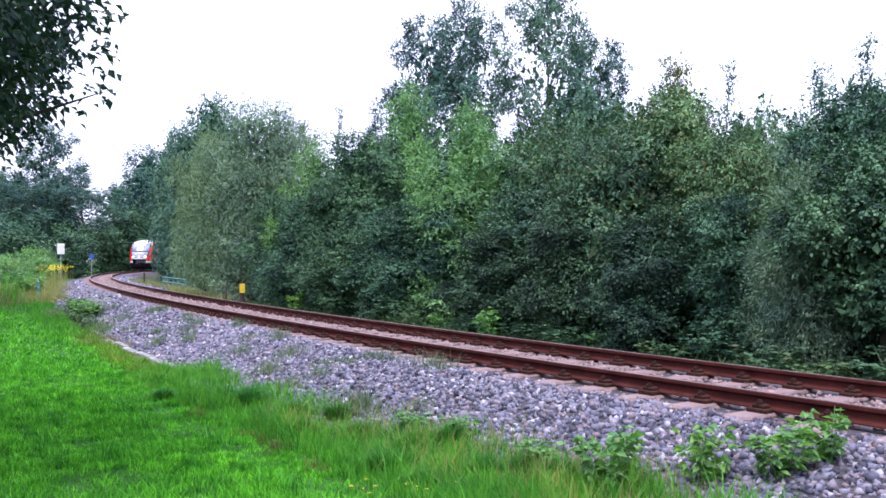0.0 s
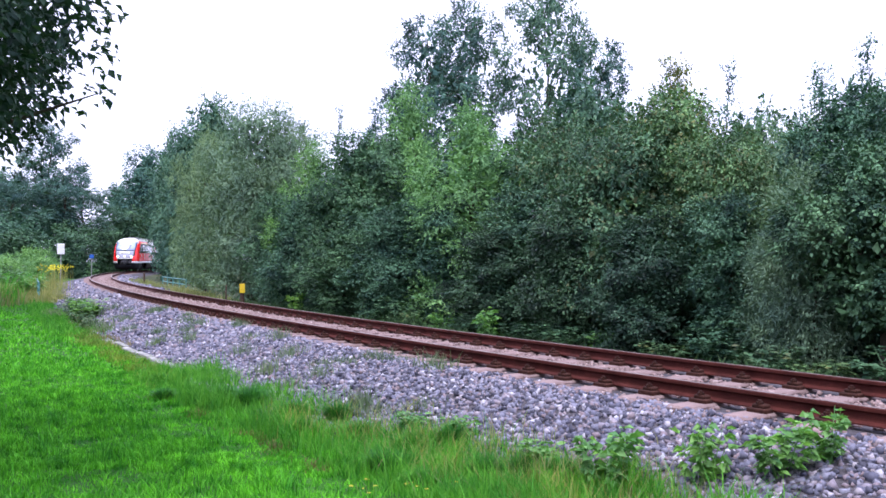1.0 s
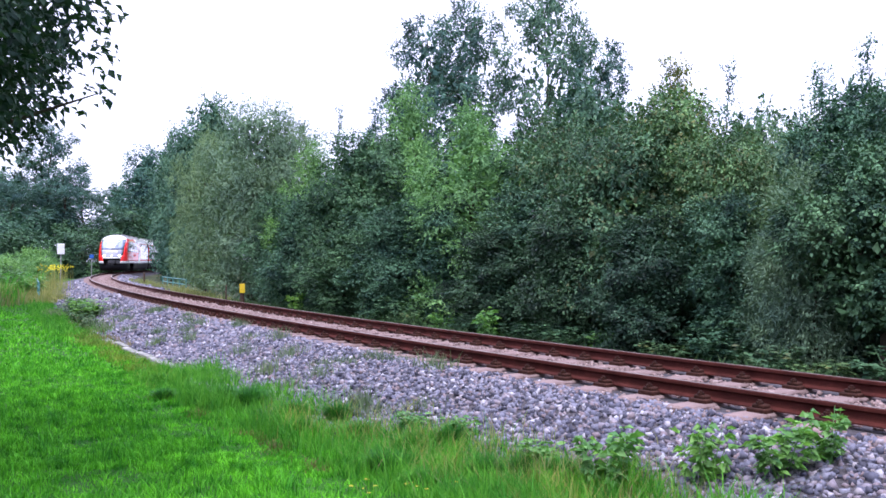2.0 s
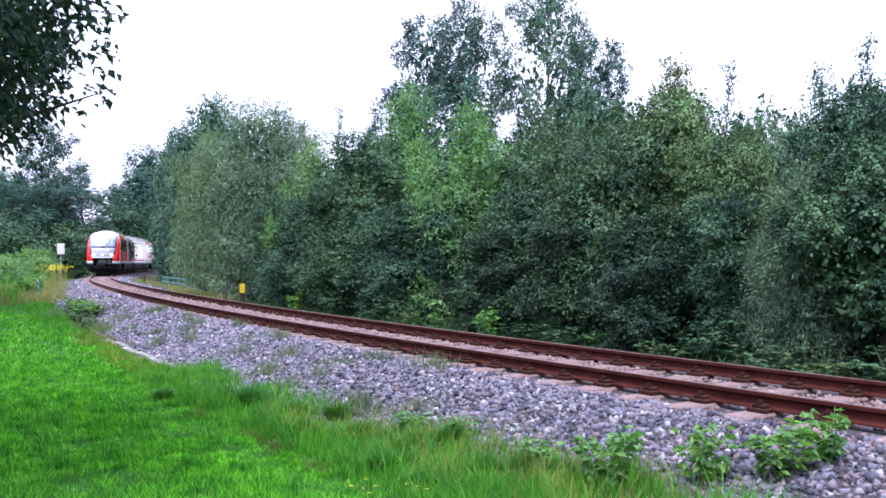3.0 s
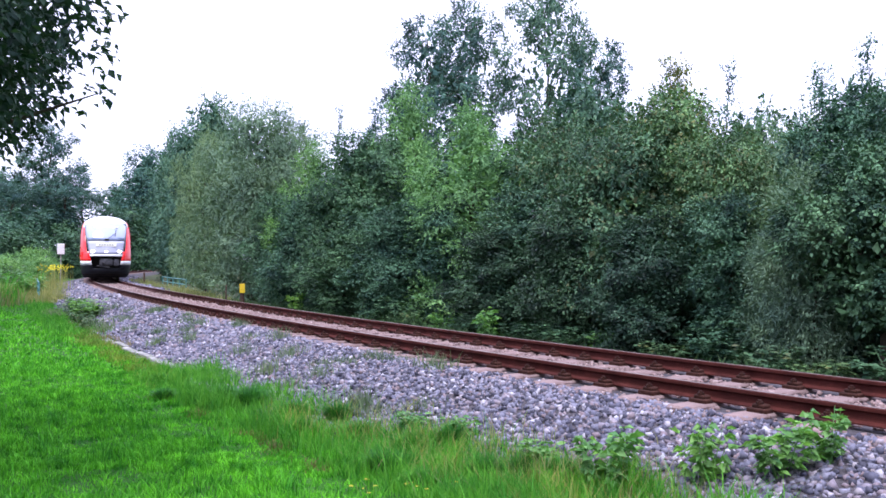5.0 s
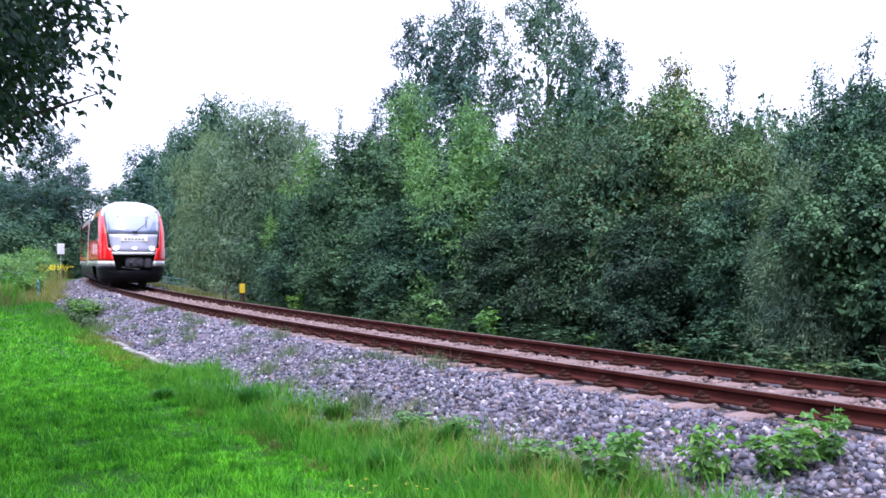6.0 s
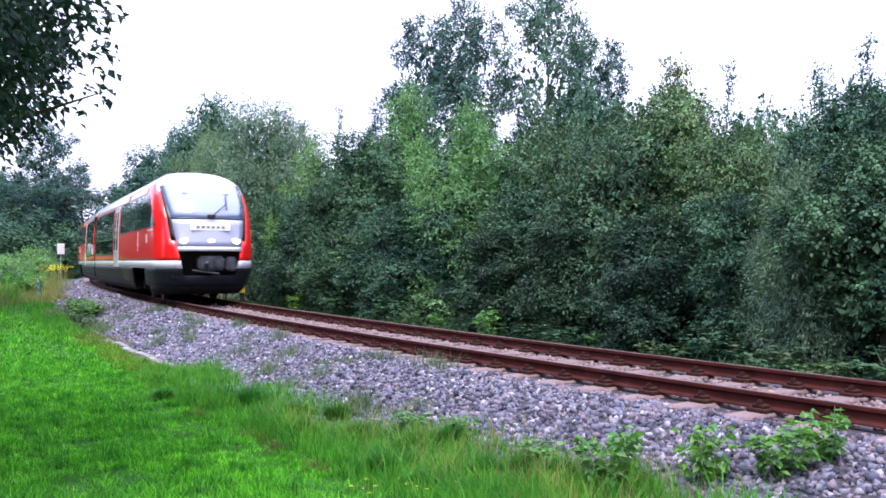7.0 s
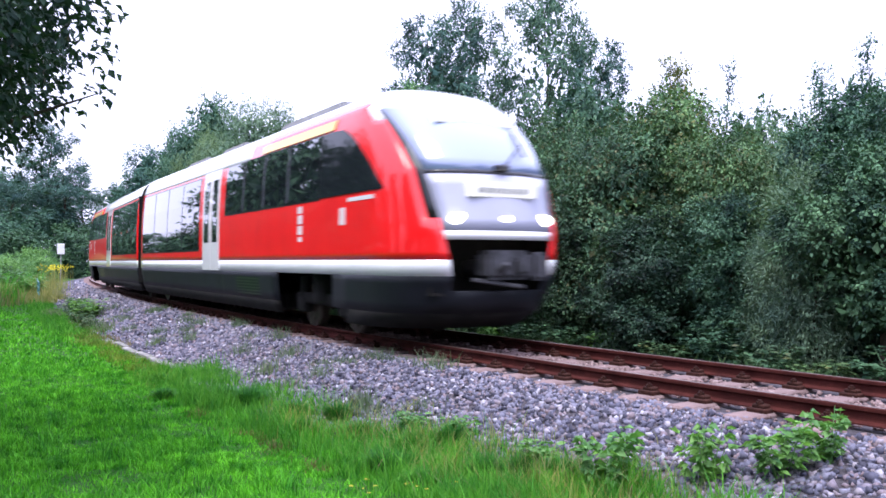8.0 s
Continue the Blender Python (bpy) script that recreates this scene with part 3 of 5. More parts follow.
# unseen trees beyond the lawn, added for train reflections: x, y, height, radius, kind
BEYOND_MORE = [
    (-47.0, 79.0, 4.6, 2.6, 'e'), (-47.6, 75.0, 4.3, 2.6, 'e'), (-47.2, 71.0, 4.7, 2.6, 'e'), (-48.0, 67.0, 4.4, 2.6, 'e'), (-47.5, 63.0, 4.8, 2.6, 'e'), (-48.2, 59.0, 5.2, 2.6, 'e'), (-48.0, 55.0, 6.0, 2.8, 'e'),
    (-59.5, 108.0, 14.0, 4.6, 'f'), (-71.0, 112.0, 15.0, 4.8, 'f'), (-68.0, 130.0, 16.0, 4.8, 'f'), (-80.0, 128.0, 16.0, 5.0, 'f'),
]
# behind and beside the camera, out of view, where the train's paint mirrors them: x, y, height, radius, kind
BEHIND_MORE = [
    (-22.0, 14.0, 7.0, 2.6, 'e'),
]


def trees():
    protos = {}
    for k, q in KINDS.items():
        me, c = crown_mesh("crown", ord(k), q)
        root = thing("shrub" if q["category"] == "shrub" else "tree", Matrix.Identity(4), q["label"], q["category"], "trees beside the railway")
        new("crown", me).parent = root
        new("trunk", limb_mesh("trunk", ord(k), q["h"], q["base"], q["r"], q["trunk"], c, q["limbs"], BARK)).parent = root
        protos[k] = root
    used = set()
    rng = random.Random(5)
    for x, y, h, r, k in HEDGE + HEDGE_NEAR + WOOD + BLOCKING_ROW + BEND_WOOD + BEYOND + BEYOND_MORE + BEHIND + BEHIND_MORE:
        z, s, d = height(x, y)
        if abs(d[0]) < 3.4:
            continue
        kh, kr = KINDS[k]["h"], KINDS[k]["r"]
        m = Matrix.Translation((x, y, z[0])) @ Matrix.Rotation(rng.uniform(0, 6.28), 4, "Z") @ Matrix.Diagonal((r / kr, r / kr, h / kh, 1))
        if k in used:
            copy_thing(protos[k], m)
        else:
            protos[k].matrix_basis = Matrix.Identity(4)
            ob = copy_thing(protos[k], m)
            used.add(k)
    for k, root in protos.items():
        for o in list(root.children):
            bpy.data.objects.remove(o)
        bpy.data.objects.remove(root)


trees()


def near_tree():
    """The tree beside the camera whose boughs hang into view; its trunk stands out of view."""
    rng = np.random.default_rng(11)
    root = thing("overhanging_tree", (-4.9, 6.6, -0.52), "near tree with dark leaves hanging over the lawn", "tree")
    lo, hi = np.array([-2.2, -2.4, 2.2]), np.array([2.4, 2.4, 5.8])
    c, twigs = [], []
    while len(c) < 1700:
        p = lo + (hi - lo) * rng.random(3)
        x, y, z = p + np.array([-4.9, 6.6, -0.52])
        edge = -0.476 + 0.012 * math.sin(z * 7) + 0.016 * rng.normal() + 0.012 * (z > 2.6) + 0.01 * ((z - 1.17) / y > 0.23)
        low = (0.10 if x / y < -0.485 and rng.random() < 0.4 else 0.15) + 0.06 * rng.random()
        if x / y < edge and (z - 1.17) / y > low and abs(p[0] / 2.3) ** 3 + abs(p[1] / 2.4) ** 3 + abs((p[2] - 4.1) / 1.9) ** 3 < 1.0:
            c.append(p)
    for fx, fz in ((-0.425, 0.29), (-0.41, 0.28), (-0.40, 0.285), (-0.39, 0.29), (-0.42, 0.25), (-0.415, 0.235), (-0.425, 0.2), (-0.41, 0.198), (-0.402, 0.199), (-0.43, 0.17)):
        y = rng.uniform(5.8, 7.0)
        twigs.append(np.array([fx * y, y, 1.17 + fz * y]) - np.array([-4.9, 6.6, -0.52]))
    for i in range(15):
        y = rng.uniform(5.6, 7.2)
        twigs.append(np.array([rng.uniform(-0.45, -0.395) * y, y, 1.17 + rng.uniform(0.215, 0.31) * y]) - np.array([-4.9, 6.6, -0.52]))
    n0 = len(c)
    c = np.array(c + twigs)
    per = np.where(np.arange(len(c)) < n0, 36, 6)
    cc = np.repeat(c, per, 0)
    n = len(cc)
    spread = np.repeat(np.where(np.arange(len(c)) < n0, 0.10, 0.055), per)[:, None]
    at = cc + rng.normal(size=(n, 3)) * spread
    along = rng.normal(size=(n, 3)) * 0.5 + np.array([0.5, -0.1, -0.5])
    up = rng.normal(size=(n, 3)) * 0.6 + np.array([0, 0, 1.0])
    length = rng.uniform(0.055, 0.10, n)
    co, tri = leaf_arrays(at, along, up, length, length * 0.6)
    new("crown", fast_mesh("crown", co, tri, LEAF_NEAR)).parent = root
    me = limb_mesh("trunk", 3, 5.6, 2.2, 2.4, 0.17, c, 70, BARK)
    new("trunk", me).parent = root


near_tree()


# ---- lawn and weeds ----
def blade_arrays(x, y, z, hgt, wid, rng, lean=0.5):
    n = len(x)
    a = rng.random(n) * 2 * np.pi
    side = np.stack([np.cos(a), np.sin(a), np.zeros(n)], 1) * wid[:, None]
    b = rng.random(n) * 2 * np.pi
    tilt = np.stack([np.cos(b), np.sin(b), np.zeros(n)], 1) * (hgt * lean * rng.random(n))[:, None]
    p = np.stack([x, y, z], 1)
    mid = p + tilt * 0.35 + np.array([0, 0, 1]) * (hgt * 0.6)[:, None]
    tip = p + tilt * 1.2 + np.array([0, 0, 1]) * hgt[:, None]
    co = np.stack([p - side, p + side, mid - side * 0.7, mid + side * 0.7, tip], 1).reshape(-1, 3)
    i = np.arange(n)[:, None] * 5
    tri = np.concatenate([i + [[0, 1, 3]], i + [[0, 3, 2]], i + [[2, 3, 4]]], 1).reshape(-1, 3)
    return co, tri


def lawn():
    rng = np.random.default_rng(21)
    out = []
    # near to far: fewer and broader blades
    for n, y0, y1, hh, w in ((60000, 3.2, 8.0, 0.075, 0.005), (60000, 7.0, 14.0, 0.075, 0.007), (34000, 13.0, 36.0, 0.085, 0.016)):
        y = y0 + (y1 - y0) * rng.random(n * 2) ** (1.0 if y1 < 20 else 1.3)
        x = -0.56 * y - 0.3 + (0.56 * y + 3.2) * rng.random(n * 2)
        z, s, d = height(x, y)
        ok = (d > 3.6 - 0.6 * np.clip((7 - s) / 6, 0, 1) + 0.25 * np.sin(s * 2.1)) & (d < 16)
        x, y, z = x[ok][:n], y[ok][:n], z[ok][:n]
        clump = 0.75 + 0.4 * bumps(x * 2.3, y * 2.3) + 0.6 * bumps(x * 8, y * 8)
        out.append(blade_arrays(x, y, z - 0.01, hh * np.clip(clump, 0.35, 1.8) * rng.uniform(0.5, 1.4, len(x)), np.full(len(x), w), rng, 0.8))
    x, y = rng.uniform(-9, 6, 12000), rng.uniform(-7, 4.5, 12000)
    z, s, d = height(x, y)
    ok = d > 3.6
    x, y, z = x[ok], y[ok], z[ok]
    out.append(blade_arrays(x, y, z - 0.01, 0.09 * rng.uniform(0.5, 1.4, len(x)), np.full(len(x), 0.008), rng, 0.8))
    co = np.concatenate([c for c, _ in out])
    base = np.cumsum([0] + [len(c) for c, _ in out[:-1]])
    tri = np.concatenate([t + b for (_, t), b in zip(out, base)])
    tagged(new("lawn_grass", fast_mesh("lawn_grass", co, tri, GRASS)), "bright green mown lawn grass", "grass", kind="stuff")


def verge(name, mat, n, s0, s1, d0, d1, hgt, wid, label, seed, clumps=120, reach=0.18, lean=0.7):
    rng = np.random.default_rng(seed)
    cs, cd = s0 + (s1 - s0) * rng.random(clumps), d0 + (d1 - d0) * rng.random(clumps)
    ch = rng.uniform(0.5, 1.25, clumps)
    k = rng.integers(0, clumps, n)
    s, d = cs[k] + rng.normal(size=n) * reach * 1.6, cd[k] + rng.normal(size=n) * reach
    a = np.interp(s, LEN, HEAD)
    x, y = np.interp(s, LEN, LINE_X) - d * np.sin(a), np.interp(s, LEN, LINE_Y) + d * np.cos(a)
    z = height(x, y)[0]
    co, tri = blade_arrays(x, y, z - 0.02, hgt * ch[k] * rng.uniform(0.5, 1.2, n), np.full(n, wid), rng, lean)
    tagged(new(name, fast_mesh(name, co, tri, mat)), label, "grass", kind="stuff")


lawn()
verge("tall_grass", TALL_GRASS, 15000, 1.5, 10.5, 3.0, 4.1, 0.24, 0.005, "tall uncut grass along the edge of the ballast", 31, 150, 0.13)
verge("tall_grass", DRY_GRASS, 3000, -2, 6, 2.9, 3.7, 0.26, 0.004, "yellowish grass stalks along the edge of the ballast", 38, 60, 0.13)
verge("tall_grass", TALL_GRASS, 3500, 9.5, 19, 3.45, 3.85, 0.11, 0.006, "short bright grass along the edging slabs", 42, 60, 0.1)
verge("lawn_tuft", GRASS, 9000, -4, 14, 4.1, 8.0, 0.17, 0.0055, "longer dark tufts in the lawn", 43, 90, 0.11, 0.9)
verge("grass_tuft", GREY_GRASS, 4200, 2, 26, 1.2, 2.9, 0.21, 0.005, "thin grey-green grass tufts growing in the ballast", 39, 34, 0.10)
verge("grass_tuft", TALL_GRASS, 1300, 0.2, 2.2, 2.75, 3.2, 0.26, 0.005, "tall pale green grass tufts between the weeds", 48, 22, 0.07)
verge("grass_tuft", DRY_GRASS, 900, 0.2, 2.4, 2.7, 3.2, 0.26, 0.004, "yellowish grass stalks between the weeds", 49, 22, 0.07)
verge("tall_grass", DRY_GRASS, 2200, -5, 4, 2.7, 3.7, 0.22, 0.0045, "yellowish grass stalks along the edge of the ballast", 47, 60)
verge("tall_grass", TALL_GRASS, 9000, 0.8, 4, 3.0, 3.9, 0.22, 0.0045, "tall uncut grass along the edge of the ballast", 37, 150)
verge("tall_grass", TALL_GRASS, 6000, -9, 0.5, 3.15, 3.7, 0.2, 0.006, "tall uncut grass along the edge of the ballast", 44, 110)
verge("tall_grass", TALL_GRASS, 5000, 18, 38, 3.5, 4.2, 0.20, 0.011, "tall uncut grass along the edge of the ballast", 32, 140)
verge("tall_grass", DRY_GRASS, 7000, 33, 75, 4.7, 9.0, 0.7, 0.02, "tall pale grass and weeds on the embankment", 33, 300, 0.5)
verge("tall_grass", TALL_GRASS, 14000, 34, 70, 4.9, 16.0, 1.0, 0.025, "tall rough grass beyond the lawn", 34, 300, 0.5)
verge("tall_grass", DRY_GRASS, 6000, 34, 64, 2.9, 5.0, 0.5, 0.014, "short pale grass beside the track", 40, 80, 0.3)
# strip under the trees, its shade put into the blade colour
verge("tall_grass", SHADED_GRASS, 6000, -3, 45, -3.7, -2.6, 0.26, 0.008, "rough grass between the track and the trees, darkened as if shaded", 35, 260, 0.2)
verge("dry_grass", DRY_GRASS, 4000, 30, 62, -3.0, -2.0, 0.35, 0.014, "pale dry grass beside the track", 36, 90, 0.25)


verge("straw", STRAW, 2600, 3.5, 9.5, 3.95, 4.3, 0.08, 0.005, "low brown straw where the mown lawn ends", 71, 26, 0.07, 1.2)
verge("straw", STRAW, 1500, 14, 24, 3.3, 3.6, 0.16, 0.006, "brown dead grass along the edging slabs", 72, 26, 0.09, 0.9)
verge("moss_grass", MOSS_GRASS, 7000, 9.5, 19, 3.5, 3.95, 0.13, 0.008, "short yellowish grass beside the edging slabs", 73, 60, 0.12, 1.0)
verge("grass_tuft", GREY_GRASS, 2600, 19, 28, 2.7, 3.7, 0.30, 0.009, "grey-green rough grass at the foot of the ballast", 74, 18, 0.16)


def tuft_mesh(seed, blades):
    """A dense round tuft, its blades arching outwards from one root."""
    rng = np.random.default_rng(seed)
    a, lean = rng.random(blades) * 6.283, rng.random(blades) ** 0.7
    way = np.stack([np.cos(a), np.sin(a), np.zeros(blades)], 1)
    root = way * (0.35 * rng.random(blades) ** 0.5)[:, None]
    tall = rng.uniform(0.55, 1.0, blades) * (1 - 0.3 * lean)
    side = np.stack([-np.sin(a), np.cos(a), np.zeros(blades)], 1) * 0.014
    up = np.array([0, 0, 1.0])
    mid = root + way * (0.28 * lean)[:, None] + up * (0.68 * tall)[:, None]
    tip = root + way * (0.75 * lean)[:, None] + up * tall[:, None]
    co = np.stack([root - side, root + side, mid - side * 0.8, mid + side * 0.8, tip], 1).reshape(-1, 3)
    i = np.arange(blades)[:, None] * 5
    tri = np.concatenate([i + [[0, 1, 3]], i + [[0, 3, 2]], i + [[2, 3, 4]]], 1).reshape(-1, 3)
    return fast_mesh("grass_clump", co, tri, TUFT_GRASS)


def tufts():
    """Single tufts in the uncut strip: x, y, radius, height."""
    meshes = [tuft_mesh(k, 700) for k in (1, 2, 3)]
    rng = random.Random(17)
    for x, y, r, h in ((-2.8, 10.9, 0.30, 0.30), (-2.35, 10.45, 0.36, 0.34), (-1.7, 9.7, 0.30, 0.29), (-1.15, 9.35, 0.30, 0.28), (-0.5, 7.2, 0.26, 0.28), (-0.3, 7.9, 0.26, 0.26),
                       (0.08, 7.8, 0.24, 0.32), (-3.6, 11.0, 0.24, 0.2), (-0.85, 8.6, 0.30, 0.25), (0.32, 6.85, 0.22, 0.33), (0.64, 6.75, 0.22, 0.30), (0.92, 6.6, 0.22, 0.26),
                       (-4.1, 12.4, 0.26, 0.22), (-0.15, 6.7, 0.24, 0.22), (-1.5, 8.9, 0.22, 0.22)):
        z = float(height(np.array([x]), np.array([y]))[0][0])
        ob = tagged(new("grass_clump", meshes[rng.randrange(3)]), "dense dark green grass clump at the edge of the lawn", "grass clump", "grass clumps along the lawn")
        ob.matrix_basis = (Matrix.Translation((x, y, z - 0.02)) @ Matrix.Rotation(rng.uniform(0, 6.28), 4, "Z") @ Matrix.Diagonal((r, r, h, 1)))


tufts()


# ---- ballast stones ----
def stones():
    bm = bmesh.new()
    bmesh.ops.create_cube(bm, size=1.45)
    bmesh.ops.triangulate(bm, faces=bm.faces)
    ico = np.array([v.co[:] for v in bm.verts])
    tri0 = np.array([[v.index for v in f.verts] for f in bm.faces])
    bm.free()
    rng = np.random.default_rng(41)

    def scatter(n, s0, s1, d0, d1, size, power=1.0, lift=0.0):
        s = s0 + (s1 - s0) * rng.random(n) ** power
        d = d0 + (d1 - d0) * rng.random(n)
        a = np.interp(s, LEN, HEAD)
        x, y = np.interp(s, LEN, LINE_X) - d * np.sin(a), np.interp(s, LEN, LINE_Y) + d * np.cos(a)
        z = height(x, y)[0] + rng.normal(size=n) * 0.012 * (size / 0.03) + lift
        return x, y, z, size * rng.uniform(0.55, 1.35, n)

    def lay(name, mat, label, sets):
        x, y, z, r = (np.concatenate([q[i] for q in sets]) for i in range(4))
        n = len(x)
        jit = (ico[None] + rng.uniform(-0.42, 0.42, (n, len(ico), 3))) * rng.uniform(0.6, 1.25, (n, 1, 3)) * r[:, None, None]
        q = rng.normal(size=(n, 4))
        q /= np.linalg.norm(q, axis=1, keepdims=True)
        w, v = q[:, None, :1], np.repeat(q[:, None, 1:], len(ico), 1)
        jit = jit + 2 * np.cross(v, np.cross(v, jit) + w * jit)
        co = (jit + np.stack([x, y, z], 1)[:, None]).reshape(-1, 3)
        tri = (tri0[None] + (np.arange(n) * len(ico))[:, None, None]).reshape(-1, 3)
        tagged(new(name, fast_mesh(name, co, tri, mat)), label, "gravel", kind="stuff")

    for name, mat, label, sets in (("ballast_stones", STONE, "grey and purplish crushed ballast stones", [scatter(23000, -1, 14, 1.12, 3.55, 0.026), scatter(10000, 12, 32, 1.05, 3.5, 0.038), scatter(4000, 30, 62, 1.2, 3.2, 0.07), scatter(3500, -9, -1, 1.12, 3.4, 0.04),
            scatter(3500, -2, 30, -2.2, -1.0, 0.034), scatter(2500, 40, 85, -2.6, -1.2, 0.07)]),
            ("ballast_stones", RUSTY_STONE, "reddish ballast stones dusted with rust between the rails", [scatter(7000, -2, 20, -0.66, 0.66, 0.025, 1.0, 0.004), scatter(4500, 18, 60, -0.66, 0.66, 0.045), scatter(1600, -2, 24, 0.9, 1.4, 0.022)])):
        lay(name, mat, label, sets)


stones()


# ---- the railcar ----
def paint(name, colour, rough=0.28, coat=0.8, dirt=0.12):
    m, n, l, b = material(name, rough)
    streak = ramp(n, l, noise_tex(n, l, 1.6, 5), [(0.3, tuple(c * (1 - dirt) for c in colour)), (0.7, colour)])
    l.new(streak, b.inputs["Base Color"])
    b.inputs["Specular IOR Level"].default_value = 0.12
    b.inputs["Coat Weight"].default_value = coat
    b.inputs["Coat Roughness"].default_value = 0.04
    b.inputs["Coat IOR"].default_value = 1.65
    return m


RED = paint("red_paint", (0.90, 0.010, 0.012), 0.42, 0.75)
WHITE = paint("white_paint", (0.78, 0.78, 0.78))
GREY = paint("grey_skirt_paint", (0.018, 0.020, 0.026), 0.55, 0.06, 0.4)
SILVER = paint("silver_front_paint", (0.40, 0.41, 0.52), 0.32, 0.5)
UNDER = worn("dark_underframe", (0.008, 0.008, 0.009), (0.022, 0.020, 0.019), 3, 40, 0.8)
BLACK = paint("black_trim", (0.012, 0.012, 0.014), 0.35, 0.5)
POST_GREY = paint("window_post_grey", (0.05, 0.055, 0.065), 0.5, 0.2)
YELLOW = paint("yellow_stripe_paint", (0.75, 0.42, 0.02))
RUBBER = worn("bellows_rubber", (0.015, 0.015, 0.016), (0.03, 0.03, 0.032), 5, 40, 0.8)
STEEL = worn("wheel_steel", (0.06, 0.045, 0.04), (0.14, 0.11, 0.10), 5, 50, 0.55, 0.6)
EQUIP = worn("roof_unit_paint", (0.20, 0.20, 0.21), (0.34, 0.34, 0.35), 3, 40, 0.7)


def dark_glass(name, tint, rough=0.03, ior=1.75, coat=1.0):
    m, n, l, b = material(name, rough)
    b.inputs["Base Color"].default_value = (*tint, 1)
    b.inputs["IOR"].default_value = ior
    b.inputs["Coat Weight"].default_value = coat
    b.inputs["Coat IOR"].default_value = 1.7
    b.inputs["Coat Roughness"].default_value = 0.02
    return m


SIDE_GLASS = dark_glass("tinted_side_glass", (0.010, 0.012, 0.016))
CAB_GLASS = dark_glass("clear_cab_glass", (0.012, 0.015, 0.018), 0.05, 1.35, 0.0)
# pale blue base colour stands in for sky mirrored in the windscreen
SCREEN = dark_glass("windscreen_sky_glass", (0.20, 0.25, 0.40), 0.04, 1.8, 0.9)


def glow(name, colour, strength):
    m, n, l, b = material(name, 0.3)
    b.inputs["Base Color"].default_value = (*colour, 1)
    b.inputs["Emission Color"].default_value = (*colour, 1)
    b.inputs["Emission Strength"].default_value = strength
    return m


LAMP = glow("headlight_glow", (1.0, 0.97, 0.92), 3.0)
BOARD = glow("front_board_glow", (0.80, 0.79, 0.72), 0.12)
FRONT_U = ([0.22, 0.45, 0.97, 1.19, 1.58, 2.42, 2.9, 3.45, 3.68, 3.84, 3.92, 3.97], [17.6, 18.05, 18.35, 18.4, 18.4, 18.18, 17.87, 17.28, 16.9, 16.35, 15.6, 14.9])
WIDE = ([0.22, 0.45, 0.97, 1.19, 2.2, 2.9, 3.2, 3.45, 3.62, 3.78, 3.89, 3.97], [1.22, 1.33, 1.41, 1.415, 1.41, 1.37, 1.33, 1.25, 1.12, 0.86, 0.52, 0.02])
EDGE_Y = ([0.22, 0.75, 1.46, 1.58, 2.42, 2.9, 3.45, 3.97], [0.72, 0.72, 0.88, 0.90, 1.02, 1.10, 1.14, 0.02])
ROWS = [0.22, 0.34, 0.45, 0.60, 0.76, 0.86, 0.97, 1.08, 1.19, 1.30, 1.40, 1.46, 1.58, 1.75, 1.95, 2.2, 2.36, 2.42, 2.6, 2.8, 3.0, 3.12, 3.20, 3.30, 3.38, 3.45, 3.52, 3.60, 3.68, 3.75, 3.81, 3.87, 3.92, 3.965]
SIDE_U = [0.28, 0.6, 2.0, 4.0, 6.0, 7.4, 7.8, 9.16, 9.6, 11.2, 12.6, 13.0, 13.6, 14.4, 15.1, 15.6, 16.2, 16.9]


